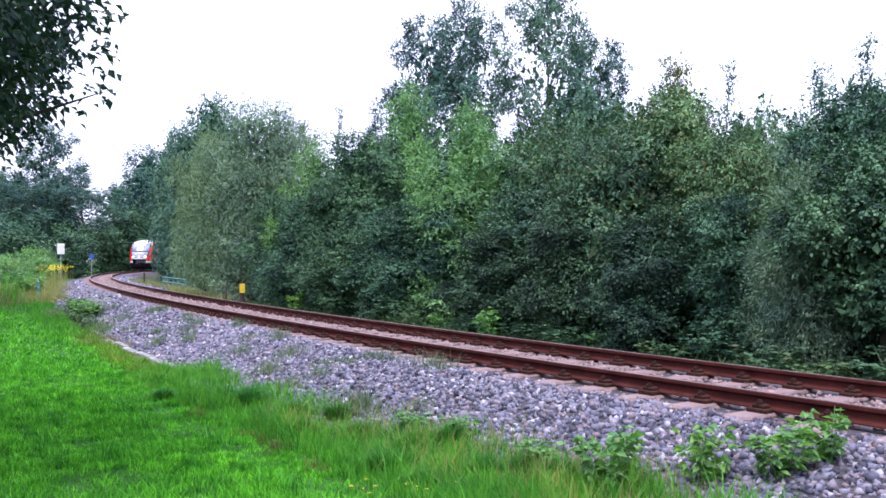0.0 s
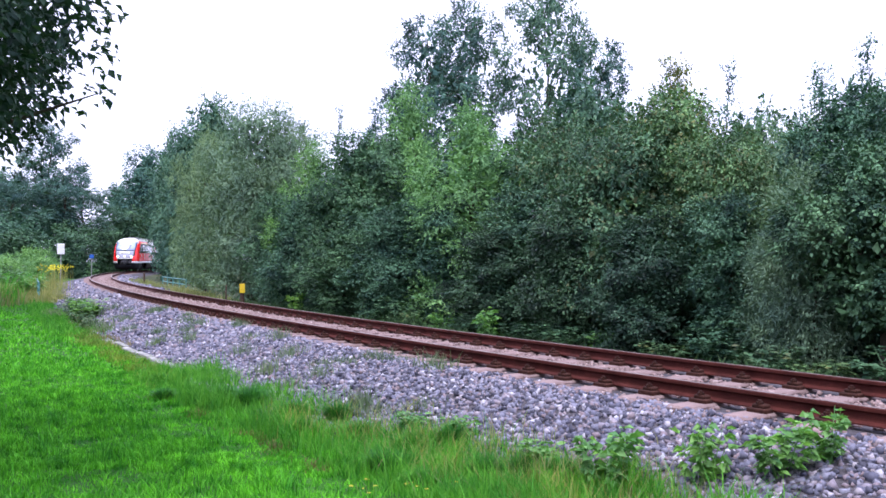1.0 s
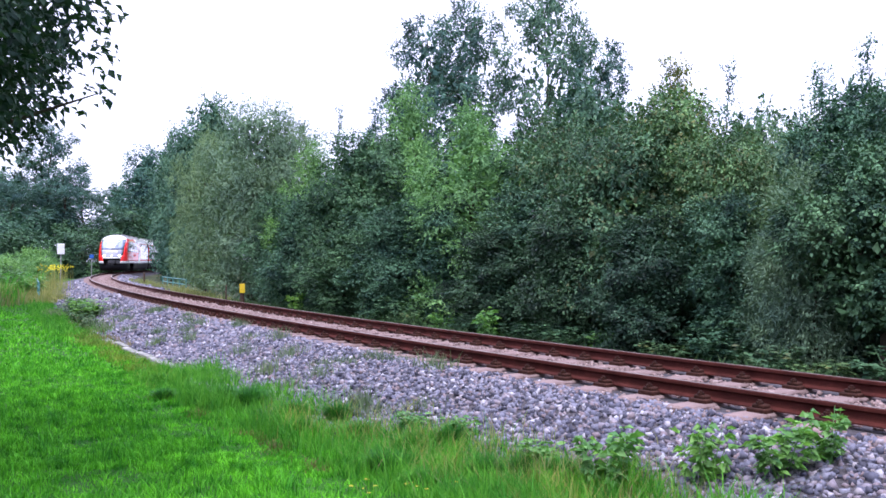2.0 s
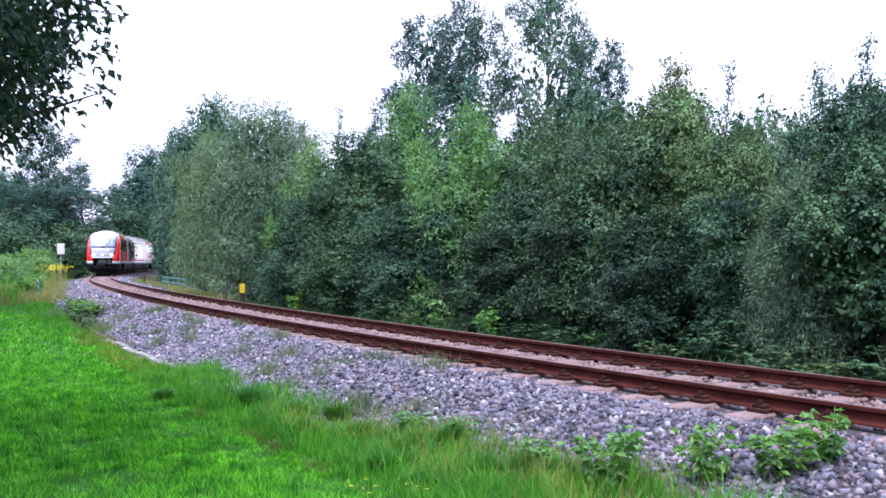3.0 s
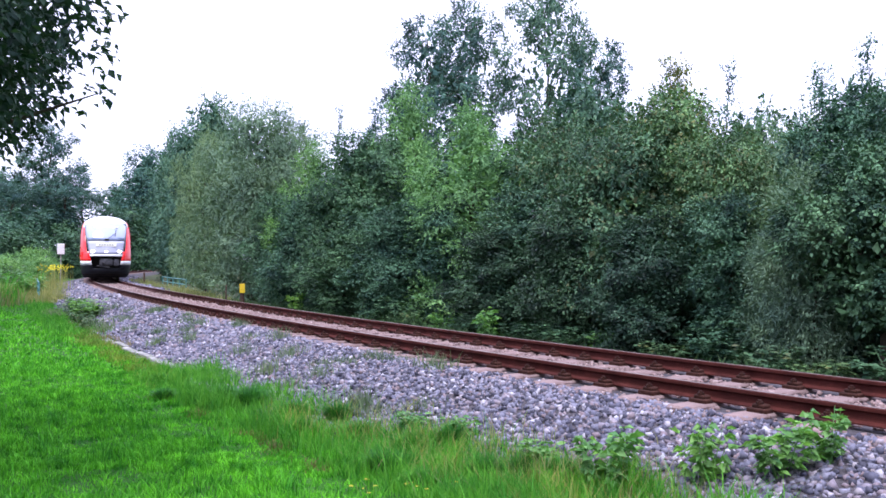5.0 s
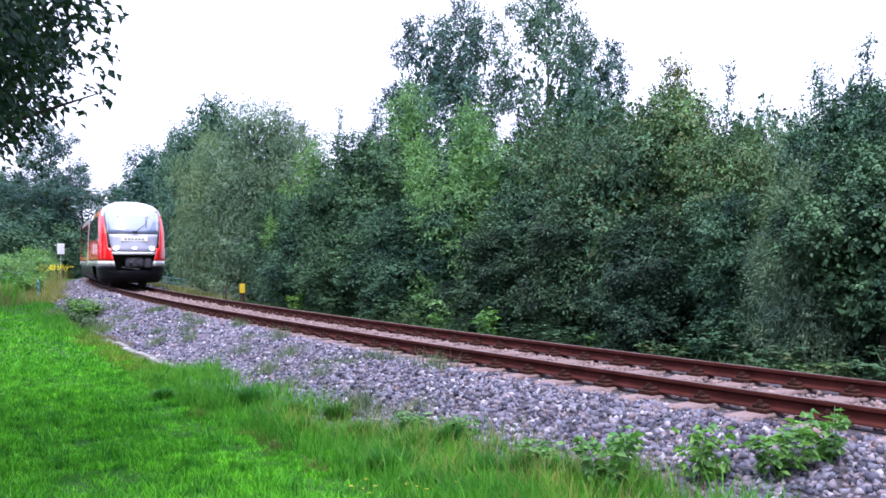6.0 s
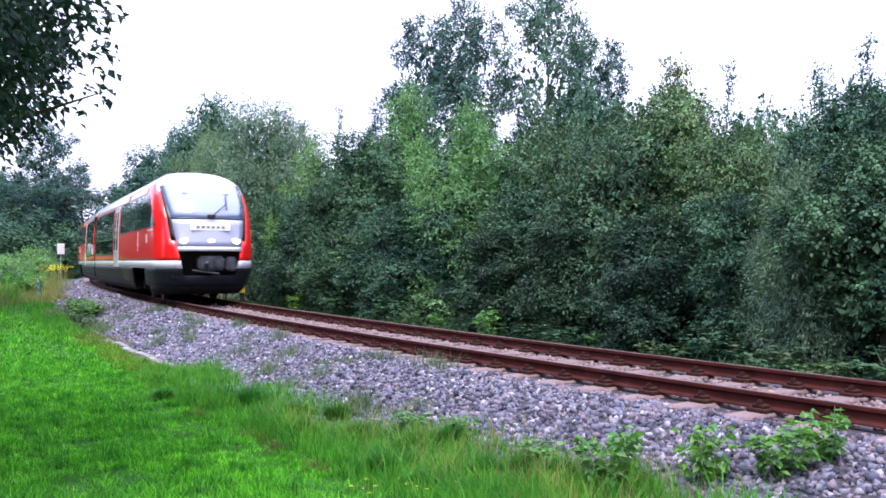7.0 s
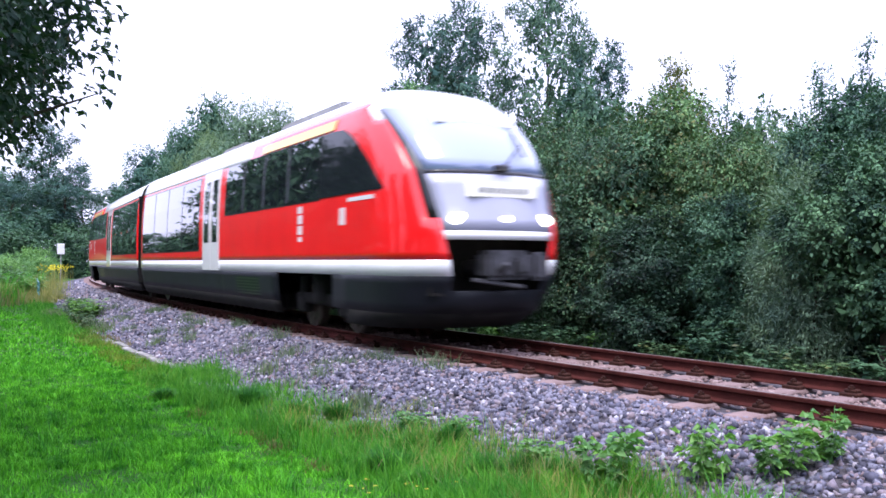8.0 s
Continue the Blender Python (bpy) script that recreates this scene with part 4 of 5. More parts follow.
def shell(root):
    corner, front = 6, 7
    lanes = []
    for z in ROWS:
        w, uf = float(np.interp(z, *WIDE)), float(np.interp(z, *FRONT_U))
        ye = min(float(np.interp(z, *EDGE_Y)), w * 0.92)
        deep = 1.3 * w / 1.415
        row = [(u if u < 11 else 11 + (u - 11) * (uf - deep - 11) / (17.05 - 11), w) for u in SIDE_U]
        for i in range(corner + 1):
            y = w + (ye - w) * (i / corner) ** 1.6
            row.append((uf - deep * (1 - max(0.0, 1 - (y / w) ** 2.3) ** (1 / 2.3)), y))
        for i in range(1, front + 1):
            y = ye * (1 - i / front)
            row.append((uf - deep * (1 - max(0.0, 1 - (y / w) ** 2.3) ** (1 / 2.3)), y))
        lanes.append(row)
    ns = len(SIDE_U)
    groups = {}
    for r in range(len(ROWS) - 1):
        zm = (ROWS[r] + ROWS[r + 1]) / 2
        for j in range(len(lanes[0]) - 1):
            um = (lanes[r][j][0] + lanes[r][j + 1][0]) / 2
            inside = j >= ns + corner
            if 12.95 < um < 15.6 and j < ns and zm < 0.97:
                continue
            if inside and 0.76 < zm < 1.46:
                continue
            if zm < 0.45:
                key = ("apron", UNDER)
            elif zm < 0.97:
                key = ("skirt", GREY)
            elif inside and zm < 1.58:
                key = ("bumper_beam", WHITE)
            elif inside and zm < 2.36:
                key = ("front_panel", SILVER)
            elif inside and zm < 2.42:
                key = ("windscreen_trim", BLACK)
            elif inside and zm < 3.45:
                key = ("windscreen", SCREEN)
            elif zm < 1.19:
                key = ("white_stripe", WHITE)
            elif j >= ns + corner - 1 and zm < 3.38 and zm > 1.75:
                key = ("corner_trim", BLACK)
            elif j < ns + corner and zm < 3.22:
                key = ("side_panel", RED)
            elif zm < 3.52 and j < ns + 3 and um > 11.2:
                key = ("side_panel", RED)
            else:
                key = ("roof", WHITE)
            groups.setdefault(key, []).append((r, j))
    jobs = [(name, mat, cells, sides) for (name, mat), cells in groups.items() for sides in (((1,), (-1,)) if name in ("corner_trim", "side_panel", "white_stripe") else ((1, -1),))]
    for name, mat, cells, sides in jobs:
        bm = bmesh.new()
        made = {}

        def vert(r, j, side):
            u, y = lanes[r][j]
            k = (r, j, side if y > 1e-6 else 1)
            if k not in made:
                made[k] = bm.verts.new((u, y * side, ROWS[r]))
            return made[k]

        for r, j in cells:
            for side in sides:
                q = [vert(r, j, side), vert(r, j + 1, side), vert(r + 1, j + 1, side), vert(r + 1, j, side)]
                q = q if side < 0 else q[::-1]
                if len(set(q)) == 4:
                    bm.faces.new(q)
        if name == "roof":
            a = [made.get((len(ROWS) - 1, j, 1)) for j in range(len(lanes[0]))]
            b = [made.get((len(ROWS) - 1, j, -1)) for j in range(len(lanes[0]))]
            for j in range(len(a) - 1):
                q = [v for v in (a[j], b[j], b[j + 1], a[j + 1]) if v]
                if len(set(q)) == 4:
                    bm.faces.new(q)
        bmesh.ops.recalc_face_normals(bm, faces=bm.faces)
        ob = part(name, bm, mat, root)
        ob.data.polygons.foreach_set("use_smooth", [True] * len(ob.data.polygons))
        thick = ob.modifiers.new("thickness", "SOLIDIFY")
        thick.thickness, thick.offset = 0.02, -1
    return lanes


def pane(root, name, mat, corners, side, proud=0.012, parent=None, thick=0.03):
    """A flat pane on the side; corners as (u, z), counted round."""
    bm = bmesh.new()
    ys = [float(np.interp(z, *WIDE)) + proud for _, z in corners]
    a = [bm.verts.new((u, side * y, z)) for (u, z), y in zip(corners, ys)]
    b = [bm.verts.new((u, side * (y - thick), z)) for (u, z), y in zip(corners, ys)]
    bm.faces.new(a)
    bm.faces.new(b[::-1])
    n = len(a)
    for i in range(n):
        bm.faces.new((a[i], b[i], b[(i + 1) % n], a[(i + 1) % n]))
    bmesh.ops.recalc_face_normals(bm, faces=bm.faces)
    return part(name, bm, mat, parent or root)


def side_y(u, z):
    """Half the body's width at u and z, where the side curves into the nose."""
    w, uf = float(np.interp(z, *WIDE)), float(np.interp(z, *FRONT_U))
    q = min(1.0, max(0.0, (uf - u) / (1.3 * w / 1.415)))
    return w * (1 - (1 - q) ** 2.3) ** (1 / 2.3)


def cab_pane(root, side):
    """The cab's side window: its top slants down along the nose, its glass follows the body."""
    us = [15.07, 15.5, 15.9, 16.1, 16.3, 16.5, 16.7, 16.9, 17.05, 17.2, 17.32]
    tops = [3.21, 3.21, 3.19, 3.12, 3.02, 2.90, 2.76, 2.61, 2.48, 2.34, 2.23]
    bm = bmesh.new()
    grid = [[bm.verts.new((u, side * (side_y(u, z) + 0.012), z)) for z in (2.18 + (t - 2.18) * k / 4 for k in range(5))] for u, t in zip(us, tops)]
    for a, b in zip(grid, grid[1:]):
        for k in range(4):
            bm.faces.new((a[k], b[k], b[k + 1], a[k + 1]))
    bmesh.ops.recalc_face_normals(bm, faces=bm.faces)
    bmesh.ops.solidify(bm, geom=bm.faces[:], thickness=0.03)
    part("cab_window", bm, CAB_GLASS, root)


def rect(u0, u1, z0, z1, steps=3):
    zs = [z0 + (z1 - z0) * i / steps for i in range(steps + 1)]
    return [(u0, z) for z in zs] + [(u1, z) for z in reversed(zs)]


def railcar():
    root = thing("railcar", Matrix.Identity(4), "red and white diesel railcar, leading car with lit headlights", "train", "cars of the train")
    shell(root)
    for side in (1, -1):
        # low windows behind the door, high ones before it, and the slanting cab window
        for u0, u1 in ((0.60, 2.25), (2.30, 3.95), (4.0, 5.65), (5.70, 7.40)):
            pane(root, "window", SIDE_GLASS, rect(u0, u1, 1.44, 3.13), side)
        for u0, u1 in ((9.62, 10.9), (10.95, 12.2), (12.25, 13.55), (13.6, 15.02)):
            pane(root, "window", SIDE_GLASS, rect(u0, u1, 2.18, 3.2), side)
        # grey posts between the panes
        for u in (2.275, 3.975, 5.675):
            pane(root, "window_post", BLACK, rect(u - 0.015, u + 0.015, 1.46, 3.11), side, 0.016)
        for u in (10.925, 12.225, 13.575):
            pane(root, "window_post", POST_GREY, rect(u - 0.045, u + 0.045, 2.2, 3.18), side, 0.02)
        pane(root, "window_band", BLACK, rect(0.57, 7.43, 1.41, 3.16), side, 0.006)
        pane(root, "window_band", BLACK, rect(9.59, 15.1, 2.15, 3.22), side, 0.006)
        cab_pane(root, side)
        pane(root, "yellow_stripe", YELLOW, rect(11.9, 15.5, 3.24, 3.40, 3), side, 0.02)
        for u0, u1 in ((7.79, 8.46), (8.49, 9.16)):
            door = pane(root, "door_leaf", WHITE, rect(u0, u1, 0.97, 3.22, 6), side, 0.016)
            mid = (u0 + u1) / 2
            pane(root, "door_pane", SIDE_GLASS, rect(mid - 0.2, mid + 0.2, 1.6, 3.0, 4), side, 0.022, door)
        # writing that cannot be read, as bars
        for u0, u1, z0, z1 in ((14.1, 14.3, 1.98, 2.1), (14.1, 14.3, 1.8, 1.95), (14.1, 14.3, 1.62, 1.77), (14.12, 14.28, 1.5, 1.58), (15.9, 16.1, 1.72, 1.98)):
            pane(root, "lettering_bar", WHITE, rect(u0, u1, z0, z1, 1), side, 0.006, thick=0.012)
        pane(root, "lettering_bar", WHITE, rect(16.2, 17.1, 2.06, 2.12, 1), side, 0.006, thick=0.012)
        pane(root, "panel_joint", BLACK, rect(9.32, 9.35, 0.5, 0.97, 1), side, 0.004, thick=0.012)
        for i in range(6):
            pane(root, "vent_slat", BLACK, rect(10.4, 11.9, 0.52 + i * 0.06, 0.545 + i * 0.06, 1), side, 0.006, thick=0.012)
    # end wall at the joint
    bm = bmesh.new()
    box(bm, 0.26, 0.30, -1.38, 1.38, 0.5, 3.25, 0.01)
    part("end_wall", bm, UNDER, root)
    # lower body and floor above the wheels
    bm = bmesh.new()
    box(bm, 0.35, 17.0, -1.25, 1.25, 0.98, 1.1)
    part("floor", bm, UNDER, root)
    bm = bmesh.new()
    box(bm, 1.6, 12.4, -1.05, 1.05, 0.24, 0.6, 0.05)
    part("underfloor_unit", bm, UNDER, root)
    # front: recess with coupler, lamps, number board, wiper
    bm = bmesh.new()
    box(bm, 17.27, 17.37, -0.98, 0.98, 0.6, 1.56)
    for y in (0.97, -0.97):
        box(bm, 17.27, 17.97, y - 0.02, y + 0.02, 0.7, 1.5)
    box(bm, 17.27, 18.02, -0.95, 0.95, 0.70, 0.74)
    part("coupler_recess", bm, UNDER, root)
    bm = bmesh.new()
    tube(bm, (17.27, 0, 1.06), (18.17, 0, 1.06), 0.13, 0.16, 12)
    box(bm, 18.07, 18.45, -0.36, 0.36, 0.92, 1.32, 0.06, 2)
    box(bm, 18.32, 18.57, 0.05, 0.30, 0.98, 1.22, 0.05, 2)
    tube(bm, (18.37, -0.15, 1.02), (18.61, -0.18, 1.14), 0.09, 0.03, 10)
    tube(bm, (18.27, -0.5, 0.92), (18.47, 0.2, 0.82), 0.03, sides=6)
    box(bm, 18.12, 18.37, 0.42, 0.72, 0.9, 1.3, 0.05, 2)
    part("coupler", bm, worn("coupler_steel", (0.03, 0.03, 0.034), (0.10, 0.10, 0.115), 5, 50, 0.5, 0.3), root, "dark grey steel automatic coupler")
    for y in (0.68, -0.68, 0.0):
        uf = float(np.interp(1.78, *FRONT_U))
        w = float(np.interp(1.78, *WIDE))
        u = uf - 1.3 * (1 - (1 - (abs(y) / w) ** 2.3) ** (1 / 2.3))
        bm = bmesh.new()
        rx, rz = (0.17, 0.085) if y else (0.10, 0.05)
        bmesh.ops.create_uvsphere(bm, u_segments=16, v_segments=8, radius=1.0, matrix=Matrix.Translation((u, y, 1.74)) @ Matrix.Diagonal((0.03, rx, rz, 1)))
        part("headlight", bm, LAMP, root, "lit white headlight")
    # the plate is no lamp; a faint glow is added to brighten it
    bm = bmesh.new()
    box(bm, 18.08, 18.285, -0.55, 0.55, 2.04, 2.24, 0.01)
    part("number_board", bm, BOARD, root, "pale number board, not readable")
    for i in range(6):
        bm = bmesh.new()
        box(bm, 18.27, 18.295, -0.4 + i * 0.14, -0.31 + i * 0.14, 2.10, 2.17)
        part("lettering_bar", bm, EQUIP, root)
    bm = bmesh.new()
    box(bm, 17.35, 17.56, -0.66, 0.66, 3.14, 3.26, 0.01)
    part("destination_board", bm, BOARD, root, "lit destination board, not readable")
    bm = bmesh.new()
    tube(bm, (18.2, 0.05, 2.46), (17.95, 0.52, 2.84), 0.013, sides=6)
    tube(bm, (18.06, 0.5, 2.66), (17.66, 0.55, 3.08), 0.018, sides=6)
    box(bm, 18.1, 18.24, -0.08, 0.14, 2.42, 2.50, 0.02)
    part("wiper", bm, BLACK, root, "black windscreen wiper")
    # roof units
    for u0, u1, w in ((2.5, 4.6, 0.5), (6.2, 8.0, 0.5), (10.8, 14.0, 0.55)):
        bm = bmesh.new()
        box(bm, u0, u1, -w, w, 3.86, 4.03, 0.05, 2)
        part("roof_unit", bm, EQUIP, root)
    # bogie under the leading end
    bm = bmesh.new()
    for y in (0.98, -0.98):
        box(bm, 13.05, 15.55, y - 0.07, y + 0.07, 0.42, 0.62, 0.03)
        for u in (13.35, 15.25):
            box(bm, u - 0.17, u + 0.17, y - 0.11, y + 0.11, 0.26, 0.56, 0.04)
            tube(bm, (u, y, 0.5), (u, y, 0.9), 0.09, sides=10)
        tube(bm, (14.3, y, 0.5), (14.3, y, 0.98), 0.22, sides=12)
    box(bm, 14.0, 14.6, -0.95, 0.95, 0.4, 0.66, 0.03)
    part("bogie_frame", bm, UNDER, root)
    for u in (13.35, 15.25):
        wheelset(root, u)
    return root


def wheelset(root, u):
    bm = bmesh.new()
    tube(bm, (0, -0.95, 0), (0, 0.95, 0), 0.075, sides=10)
    for y in (0.75, -0.75):
        s = 1 if y > 0 else -1
        tube(bm, (0, y - 0.065, 0), (0, y + 0.065, 0), 0.385, sides=28)
        tube(bm, (0, y - s * 0.085, 0), (0, y - s * 0.06, 0), 0.412, sides=28)
        tube(bm, (0, y + s * 0.06, 0), (0, y + s * 0.10, 0), 0.16, 0.11, sides=12)
        for k in range(4):
            a = k * math.pi / 2
            tube(bm, (0.25 * math.cos(a), y + s * 0.05, 0.25 * math.sin(a)), (0.25 * math.cos(a), y + s * 0.085, 0.25 * math.sin(a)), 0.03, sides=6)
    ob = part("wheelset", bm, STEEL, root)
    ob.location = (u, 0, 0.385)
    return ob


front_car = railcar()
rear_car = copy_thing(front_car, Matrix.Identity(4))
rear_car["label"] = "red and white diesel railcar, trailing car of the pair"
bm = bmesh.new()
for i in range(7):
    u = -0.27 + i * 0.09
    box(bm, u - 0.03, u + 0.03, -1.28, 1.28, 0.75, 3.2, 0.03)
box(bm, -0.28, 0.28, -1.15, 1.15, 0.8, 3.1)
part("gangway_bellows", bm, RUBBER, front_car, "black folded gangway bellows")
bm = bmesh.new()
for y in (0.98, -0.98):
    box(bm, -1.6, 1.6, y - 0.07, y + 0.07, 0.42, 0.6, 0.03)
    for u in (-1.3, 1.3):
        box(bm, u - 0.16, u + 0.16, y - 0.1, y + 0.1, 0.26, 0.55, 0.04)
box(bm, -0.4, 0.4, -0.95, 0.95, 0.4, 0.66, 0.03)
part("bogie_frame", bm, UNDER, front_car)
wheelset(front_car, -1.3)
wheelset(front_car, 1.3)


# ---- small things beside the track ----
TURQUOISE = worn("turquoise_paint", (0.05, 0.20, 0.19), (0.12, 0.32, 0.30), 4, 40, 0.5)
SIGN_WHITE = worn("sign_white", (0.72, 0.72, 0.72), (0.82, 0.82, 0.82), 3, 40, 0.4, relief=0.0)
SIGN_BLUE = worn("sign_blue", (0.02, 0.10, 0.42), (0.03, 0.14, 0.52), 3, 40, 0.4, relief=0.0)
SIGN_YELLOW = worn("sign_yellow", (0.72, 0.50, 0.02), (0.85, 0.62, 0.04), 5, 40, 0.5, relief=0.0)
POST = worn("weathered_post", (0.05, 0.035, 0.028), (0.12, 0.08, 0.06), 6, 50, 0.85)
GALV = worn("galvanised_post", (0.28, 0.28, 0.29), (0.42, 0.42, 0.43), 6, 50, 0.5, 0.5)
CONCRETE = worn("edging_concrete", (0.15, 0.15, 0.145), (0.36, 0.35, 0.34), 4, 50, 0.9)


def ground_z(x, y):
    return float(height(np.array([x]), np.array([y]))[0][0])


def facing(x, y):
    """A turn about z, so that a thing's front (its -y) looks down the line to the camera."""
    return Matrix.Rotation(math.atan2(y, x) - math.pi / 2, 4, "Z")


def railing(s0, s1, d, label):
    root = thing("metal_railing", on_line((s0 + s1) / 2, d, -0.6), label, "railing", "railings of the culvert")
    back = root.matrix_basis.inverted()
    posts = 5
    top = []
    for i in range(posts):
        p = on_line(s0 + (s1 - s0) * i / (posts - 1), d, 0.0)
        g = ground_z(p.x, p.y)
        bm = bmesh.new()
        tube(bm, back @ Vector((p.x, p.y, g - 0.1)), back @ Vector((p.x, p.y, 0.24)), 0.03, sides=8)
        part("post", bm, TURQUOISE, root)
        top.append(p)
    for z in (0.24, -0.02, -0.28):
        bm = bmesh.new()
        for a, b in zip(top, top[1:]):
            tube(bm, back @ Vector((a.x, a.y, z)), back @ Vector((b.x, b.y, z)), 0.026, sides=8)
        part("handrail" if z > 0.2 else "crossbar", bm, TURQUOISE, root)


railing(37.5, 48.5, 3.75, "turquoise painted metal railing at the edge of the lawn")
railing(41.0, 50.0, -3.1, "turquoise painted metal railing beside the track")


def post_sign(name, x, y, top, pole_r, plate, mat, label, category, pole_mat=GALV):
    g = ground_z(x, y)
    root = thing(name, Matrix.Translation((x, y, g)) @ facing(x, y), label, category)
    bm = bmesh.new()
    tube(bm, (0, pole_r + 0.012, -0.2), (0, pole_r + 0.012, top - g - 0.02), pole_r, sides=8)
    part("pole", bm, pole_mat, root)
    w, h0 = plate
    bm = bmesh.new()
    box(bm, -w / 2, w / 2, -0.02, 0.005, top - g - h0, top - g, 0.006)
    part("plate", bm, mat, root)
    for z in (0.3, 0.7):
        bm = bmesh.new()
        box(bm, -0.06, 0.06, 0.004, pole_r * 2 + 0.02, top - g - h0 * z - 0.02, top - g - h0 * z + 0.02, 0.004)
        part("bracket", bm, pole_mat, root)
    return root


post_sign("board_sign", -24.7, 55.0, 2.32, 0.03, (0.44, 0.68), SIGN_WHITE, "plain white board on a thin pole beside the track", "sign")
post_sign("blue_sign", -35.1, 85.0, 1.85, 0.04, (0.38, 0.38), SIGN_BLUE, "small blue plate on a pale pole beside the track", "sign")
post_sign("yellow_marker", -7.45, 31.6, 0.34, 0.075, (0.19, 0.34), SIGN_YELLOW, "yellow marker plate on a short brown post", "marker", POST)


def short_post(x, y, top, r, label):
    g = ground_z(x, y)
    root = thing("marker_post", (x, y, g), label, "post")
    bm = bmesh.new()
    tube(bm, (0, 0, -0.2), (0, 0, top - g), r * 1.05, r, 8)
    part("post", bm, POST, root)
    bm = bmesh.new()
    tube(bm, (0, 0, top - g), (0, 0, top - g + 0.05), r * 1.25, r * 0.5, 8)
    part("cap", bm, POST, root)


short_post(-17.55, 50.0, 0.48, 0.055, "dark weathered short post beside the rail")
short_post(-8.3, 32.6, 0.22, 0.03, "thin brown post in the grass beside the track")


def edging():
    """Concrete edging slabs between ballast and lawn, sunk at odd angles."""
    root = tagged(new("kerb_edging"), "old concrete edging slabs half sunk between ballast and lawn", "kerb", kind="structure")
    bm = bmesh.new()
    box(bm, -0.48, 0.48, -0.06, 0.06, -0.12, 0.06, 0.012)
    proto = None
    rng = random.Random(3)
    for i, s in enumerate(np.arange(10.8, 16.4, 1.02)):
        if proto is None:
            ob = proto = part("slab", bm, CONCRETE, root)
        else:
            ob = proto.copy()
            scene.collection.objects.link(ob)
        p = on_line(s, 3.42 + rng.uniform(-0.05, 0.05))
        p.z = ground_z(p.x, p.y) + rng.uniform(0.02, 0.06)
        ob.matrix_basis = Matrix.Translation(p) @ Matrix.Rotation(heading(s) + rng.uniform(-0.05, 0.05), 4, "Z") @ Matrix.Rotation(rng.uniform(-0.25, 0.1), 4, "X")


edging()


def weed_meshes(seed, h, spread, leaves, size, mat, stems=9):
    rng = np.random.default_rng(seed)
    bm = bmesh.new()
    at, along = [], []
    for i in range(stems):
        a, r = rng.random() * 6.28, spread * rng.random() ** 0.6
        tip = Vector((r * math.cos(a), r * math.sin(a), h * rng.uniform(0.55, 1.0)))
        root = Vector((tip.x * 0.2, tip.y * 0.2, -0.05))
        tube(bm, root, tip, 0.006, 0.003, 5)
        for k in range(leaves // stems):
            f = rng.uniform(0.25, 1.02)
            p = root.lerp(tip, f)
            b = rng.random() * 6.28
            way = np.array([math.cos(b), math.sin(b), rng.uniform(-0.3, 0.4)])
            for lobe in (-0.75, 0.0, 0.75):
                c, s = math.cos(lobe), math.sin(lobe)
                at.append(np.array(p) + way * 0.35 * size)
                along.append(np.array([way[0] * c - way[1] * s, way[0] * s + way[1] * c, way[2]]))
    at, along = np.array(at), np.array(along)
    n = len(at)
    length = size * rng.uniform(0.6, 1.2, n)
    up = rng.normal(size=(n, 3)) * 0.35 + np.array([0, 0, 1.0])
    co, tri = leaf_arrays(at, along, up, length, length * 0.62, 0.15)
    me = bpy.data.meshes.new("stem")
    bm.to_mesh(me)
    bm.free()
    me.materials.append(mat)
    return fast_mesh("leaves", co, tri, mat), me


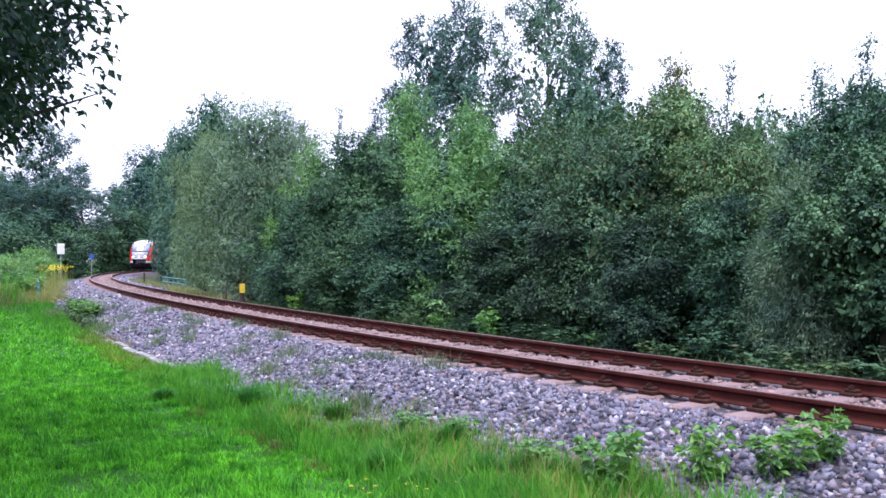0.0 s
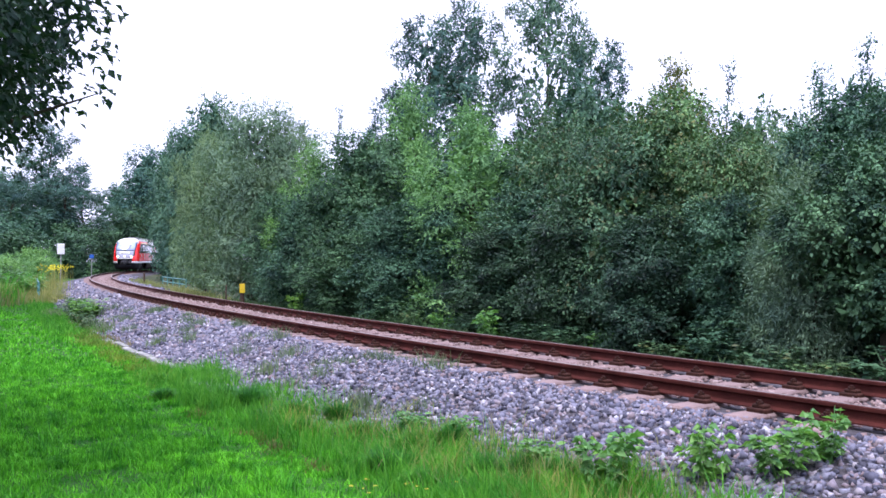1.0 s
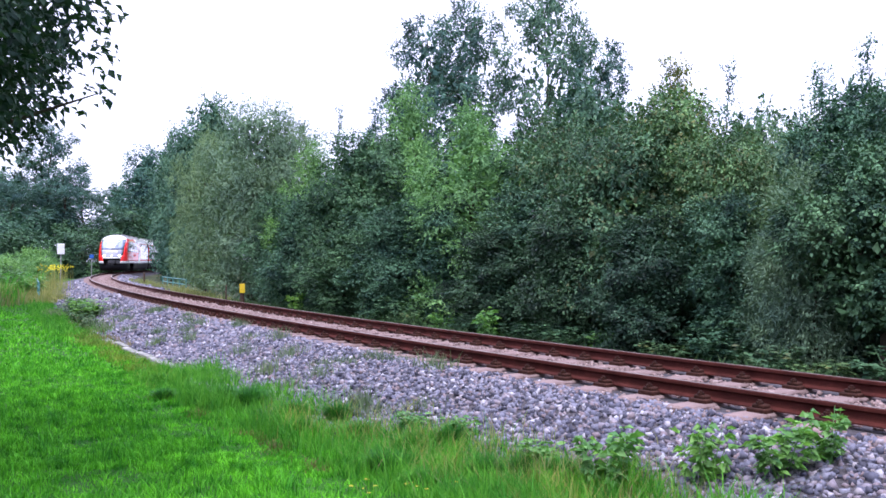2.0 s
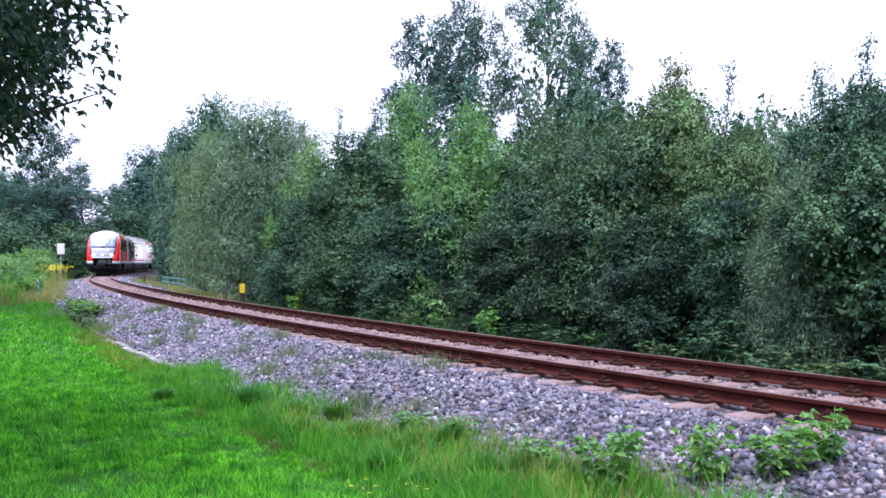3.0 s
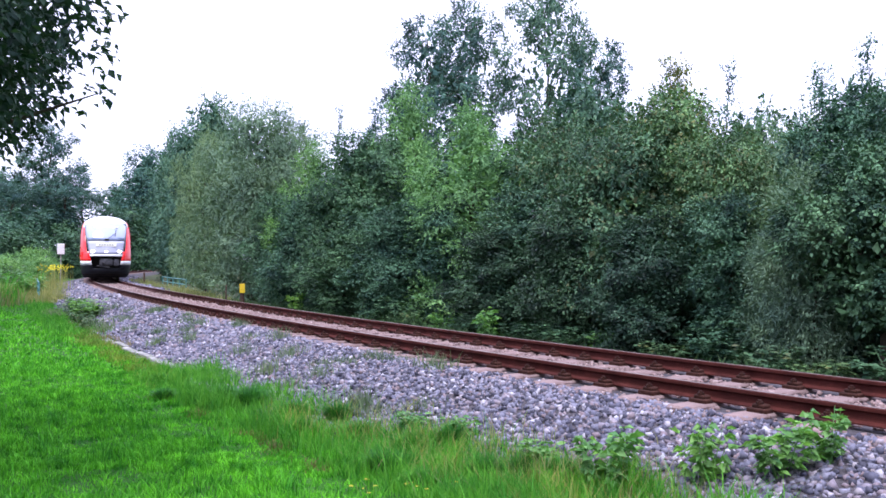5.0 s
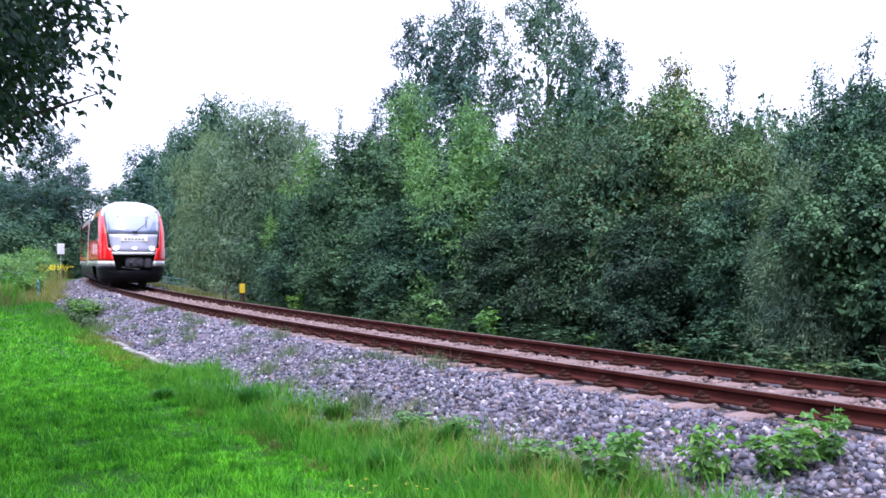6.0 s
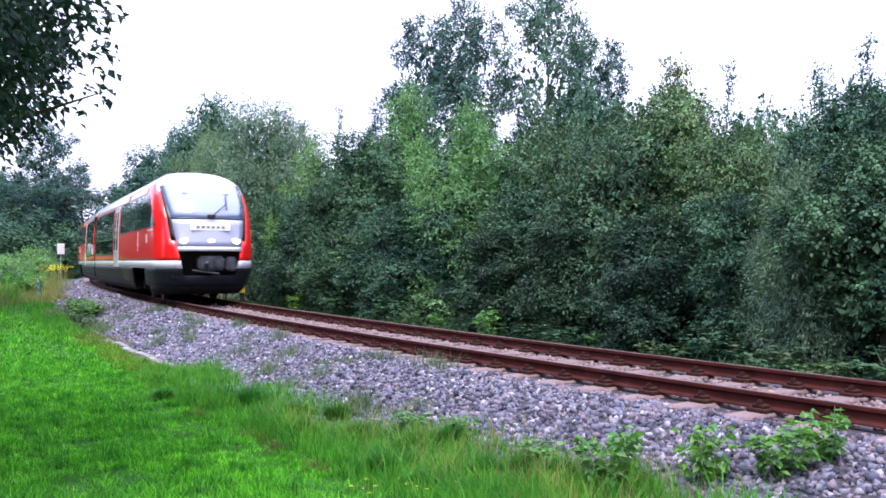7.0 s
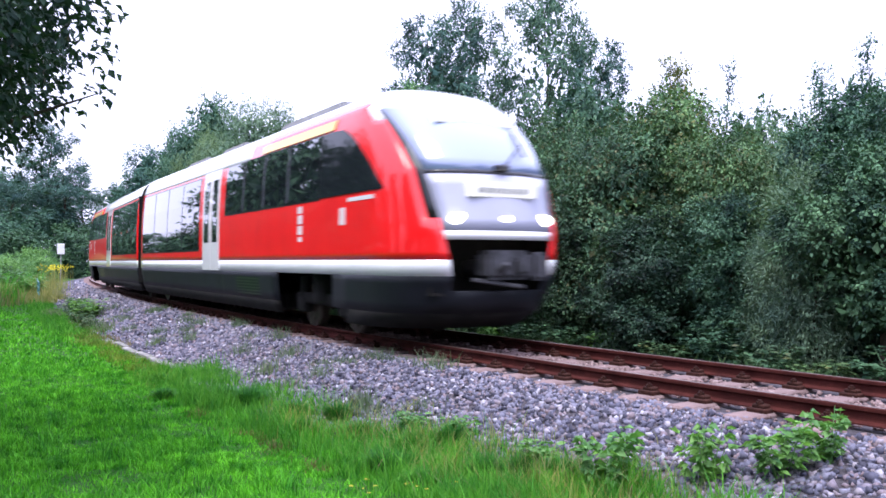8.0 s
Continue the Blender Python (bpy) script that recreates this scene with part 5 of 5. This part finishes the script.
def weeds():
    kinds = [(weed_meshes(1, 0.55, 0.30, 88, 0.125, WEED, 8), 0.55), (weed_meshes(2, 0.42, 0.28, 77, 0.115, WEED, 7), 0.42), (weed_meshes(3, 0.9, 0.45, 260, 0.11, WEED, 14), 0.9), (weed_meshes(4, 0.9, 0.5, 260, 0.12, LEAF_DARK, 14), 0.9), (weed_meshes(5, 0.9, 0.5, 200, 0.10, LEAF_HAZEL, 16), 0.9)]
    places = [(1.22, 6.2, 0.58, 0, 0.72), (1.86, 6.1, 0.48, 1, 0.7), (2.38, 6.0, 0.42, 0, 0.72), (2.72, 6.05, 0.42, 1, 0.72), (1.34, 6.5, 0.36, 1, 0.6),
              (0.15, 8.0, 0.24, 1, 0.6), (-0.35, 8.6, 0.2, 1, 0.6), (0.75, 6.9, 0.3, 1, 0.6), (-10.5, 25.0, 0.65, 2, 1.3), (-11.3, 26.5, 0.6, 2, 1.2), (-10.0, 23.6, 0.4, 4, 0.9), (-10.9, 25.6, 0.5, 4, 1.1), (-9.2, 22.0, 0.35, 4, 0.8), (-12.4, 28.5, 0.6, 4, 1.3),
              (-21.5, 38.5, 1.3, 2, 2.2), (-23.5, 40.0, 1.5, 2, 2.4), (-20.2, 41.5, 1.2, 2, 2.0), (-25.5, 43.0, 1.6, 2, 2.6), (-22.8, 45.0, 1.2, 4, 2.2), (-27.5, 47.0, 1.6, 4, 2.6), (-25.5, 50.0, 1.6, 4, 2.4)]
    rng = random.Random(8)
    for s in np.arange(-1.0, 24.0, 1.15):
        p = on_line(s + rng.uniform(-0.4, 0.4), -3.5 + rng.uniform(-0.5, 0.25))
        places.append((p.x, p.y, rng.uniform(0.35, 0.9), 3 if rng.random() < 0.65 else rng.choice((0, 4)), rng.uniform(0.9, 1.3)))
    for x, y, h, k, w in places:
        (leaves, stem), kh = kinds[k]
        root = thing("weed_plant", Matrix.Translation((x, y, ground_z(x, y))) @ Matrix.Rotation(rng.uniform(0, 6.28), 4, "Z") @ Matrix.Diagonal((w, w, h / kh, 1)), "light green broad-leaved weed growing beside the ballast", "weed", "weeds beside the track")
        new("leaves", leaves).parent = root
        new("stem", stem).parent = root


weeds()


def flowers():
    """A patch of yellow flowers in the rough grass."""
    rng = np.random.default_rng(51)
    n = 110
    x, y = -20.6 + rng.uniform(-0.55, 0.5, n), 45.5 + rng.normal(size=n) * 0.6
    g = height(x, y)[0]
    top = 0.80 + rng.normal(size=n) * 0.08
    at = np.stack([x, y, top], 1)
    along = rng.normal(size=(n, 3)) * 0.6 + np.array([0, 0, 0.6])
    co, tri = leaf_arrays(at, along, np.tile([0.0, -1.0, 0.5], (n, 1)), np.full(n, 0.10), np.full(n, 0.06))
    tagged(new("goldenrod_flowers", fast_mesh("goldenrod_flowers", co, tri, PETAL)), "yellow goldenrod flower heads in rough grass", "flowers", kind="stuff")
    co, tri = blade_arrays(x, y, g - 0.02, top - g + 0.05, np.full(n, 0.012), rng, 0.05)
    tagged(new("goldenrod_stalks", fast_mesh("goldenrod_stalks", co, tri, DRY_GRASS)), "pale dry stalks under the yellow flowers", "flowers", kind="stuff")


flowers()


def buttercups():
    """A few yellow flowers at the edge of the lawn."""
    rng = np.random.default_rng(61)
    n = 60
    k = rng.integers(0, 10, n)
    cx, cy = rng.uniform(-0.75, 0.15, 10), rng.uniform(5.9, 6.5, 10)
    x, y = cx[k] + rng.normal(size=n) * 0.008, cy[k] + rng.normal(size=n) * 0.008
    z = height(x, y)[0] + 0.11
    a = rng.random(n) * 6.28
    along = np.stack([np.cos(a), np.sin(a), np.full(n, 0.5)], 1)
    co, tri = leaf_arrays(np.stack([x, y, z], 1), along, np.tile([0.0, 0.0, 1.0], (n, 1)), np.full(n, 0.018), np.full(n, 0.016))
    tagged(new("buttercup_flowers", fast_mesh("buttercup_flowers", co, tri, PETAL)), "small yellow buttercups at the edge of the lawn", "flowers", kind="stuff")


buttercups()


# ---- what moves: the train comes round the bend, gaining a little speed ----
JOINT_BEHIND, BOGIE = 17.8, 14.3


def front_at(t):
    return 110.7011 + t * (-9.50510 + t * (-0.63808 + t * (0.016812 + t * 0.0010461)))


def motions():
    times = [i * 0.2 for i in range(41)]
    lead, trail = [], []
    for t in times:
        j = front_at(t) + JOINT_BEHIND
        p, q, r = on_line(j), on_line(j - BOGIE), on_line(j + BOGIE)
        lead.append((t, Matrix.Translation(p) @ Matrix.Rotation(math.atan2(q.y - p.y, q.x - p.x), 4, "Z")))
        trail.append((t, Matrix.Translation(p) @ Matrix.Rotation(math.atan2(r.y - p.y, r.x - p.x), 4, "Z")))
    walk(front_car, lead)
    walk(rear_car, trail)
    for car, sign in ((front_car, 1), (rear_car, -1)):
        for ob in car.children:
            if ob.name.startswith("wheelset"):
                u = ob.location.x
                rows = []
                for i in range(241):
                    t = i / 30
                    turn = sign * (front_at(0) - front_at(t)) / 0.385
                    rows.append((t, Matrix.Translation((u, 0, 0.385)) @ Matrix.Rotation(turn, 4, "Y")))
                walk(ob, rows)


motions()
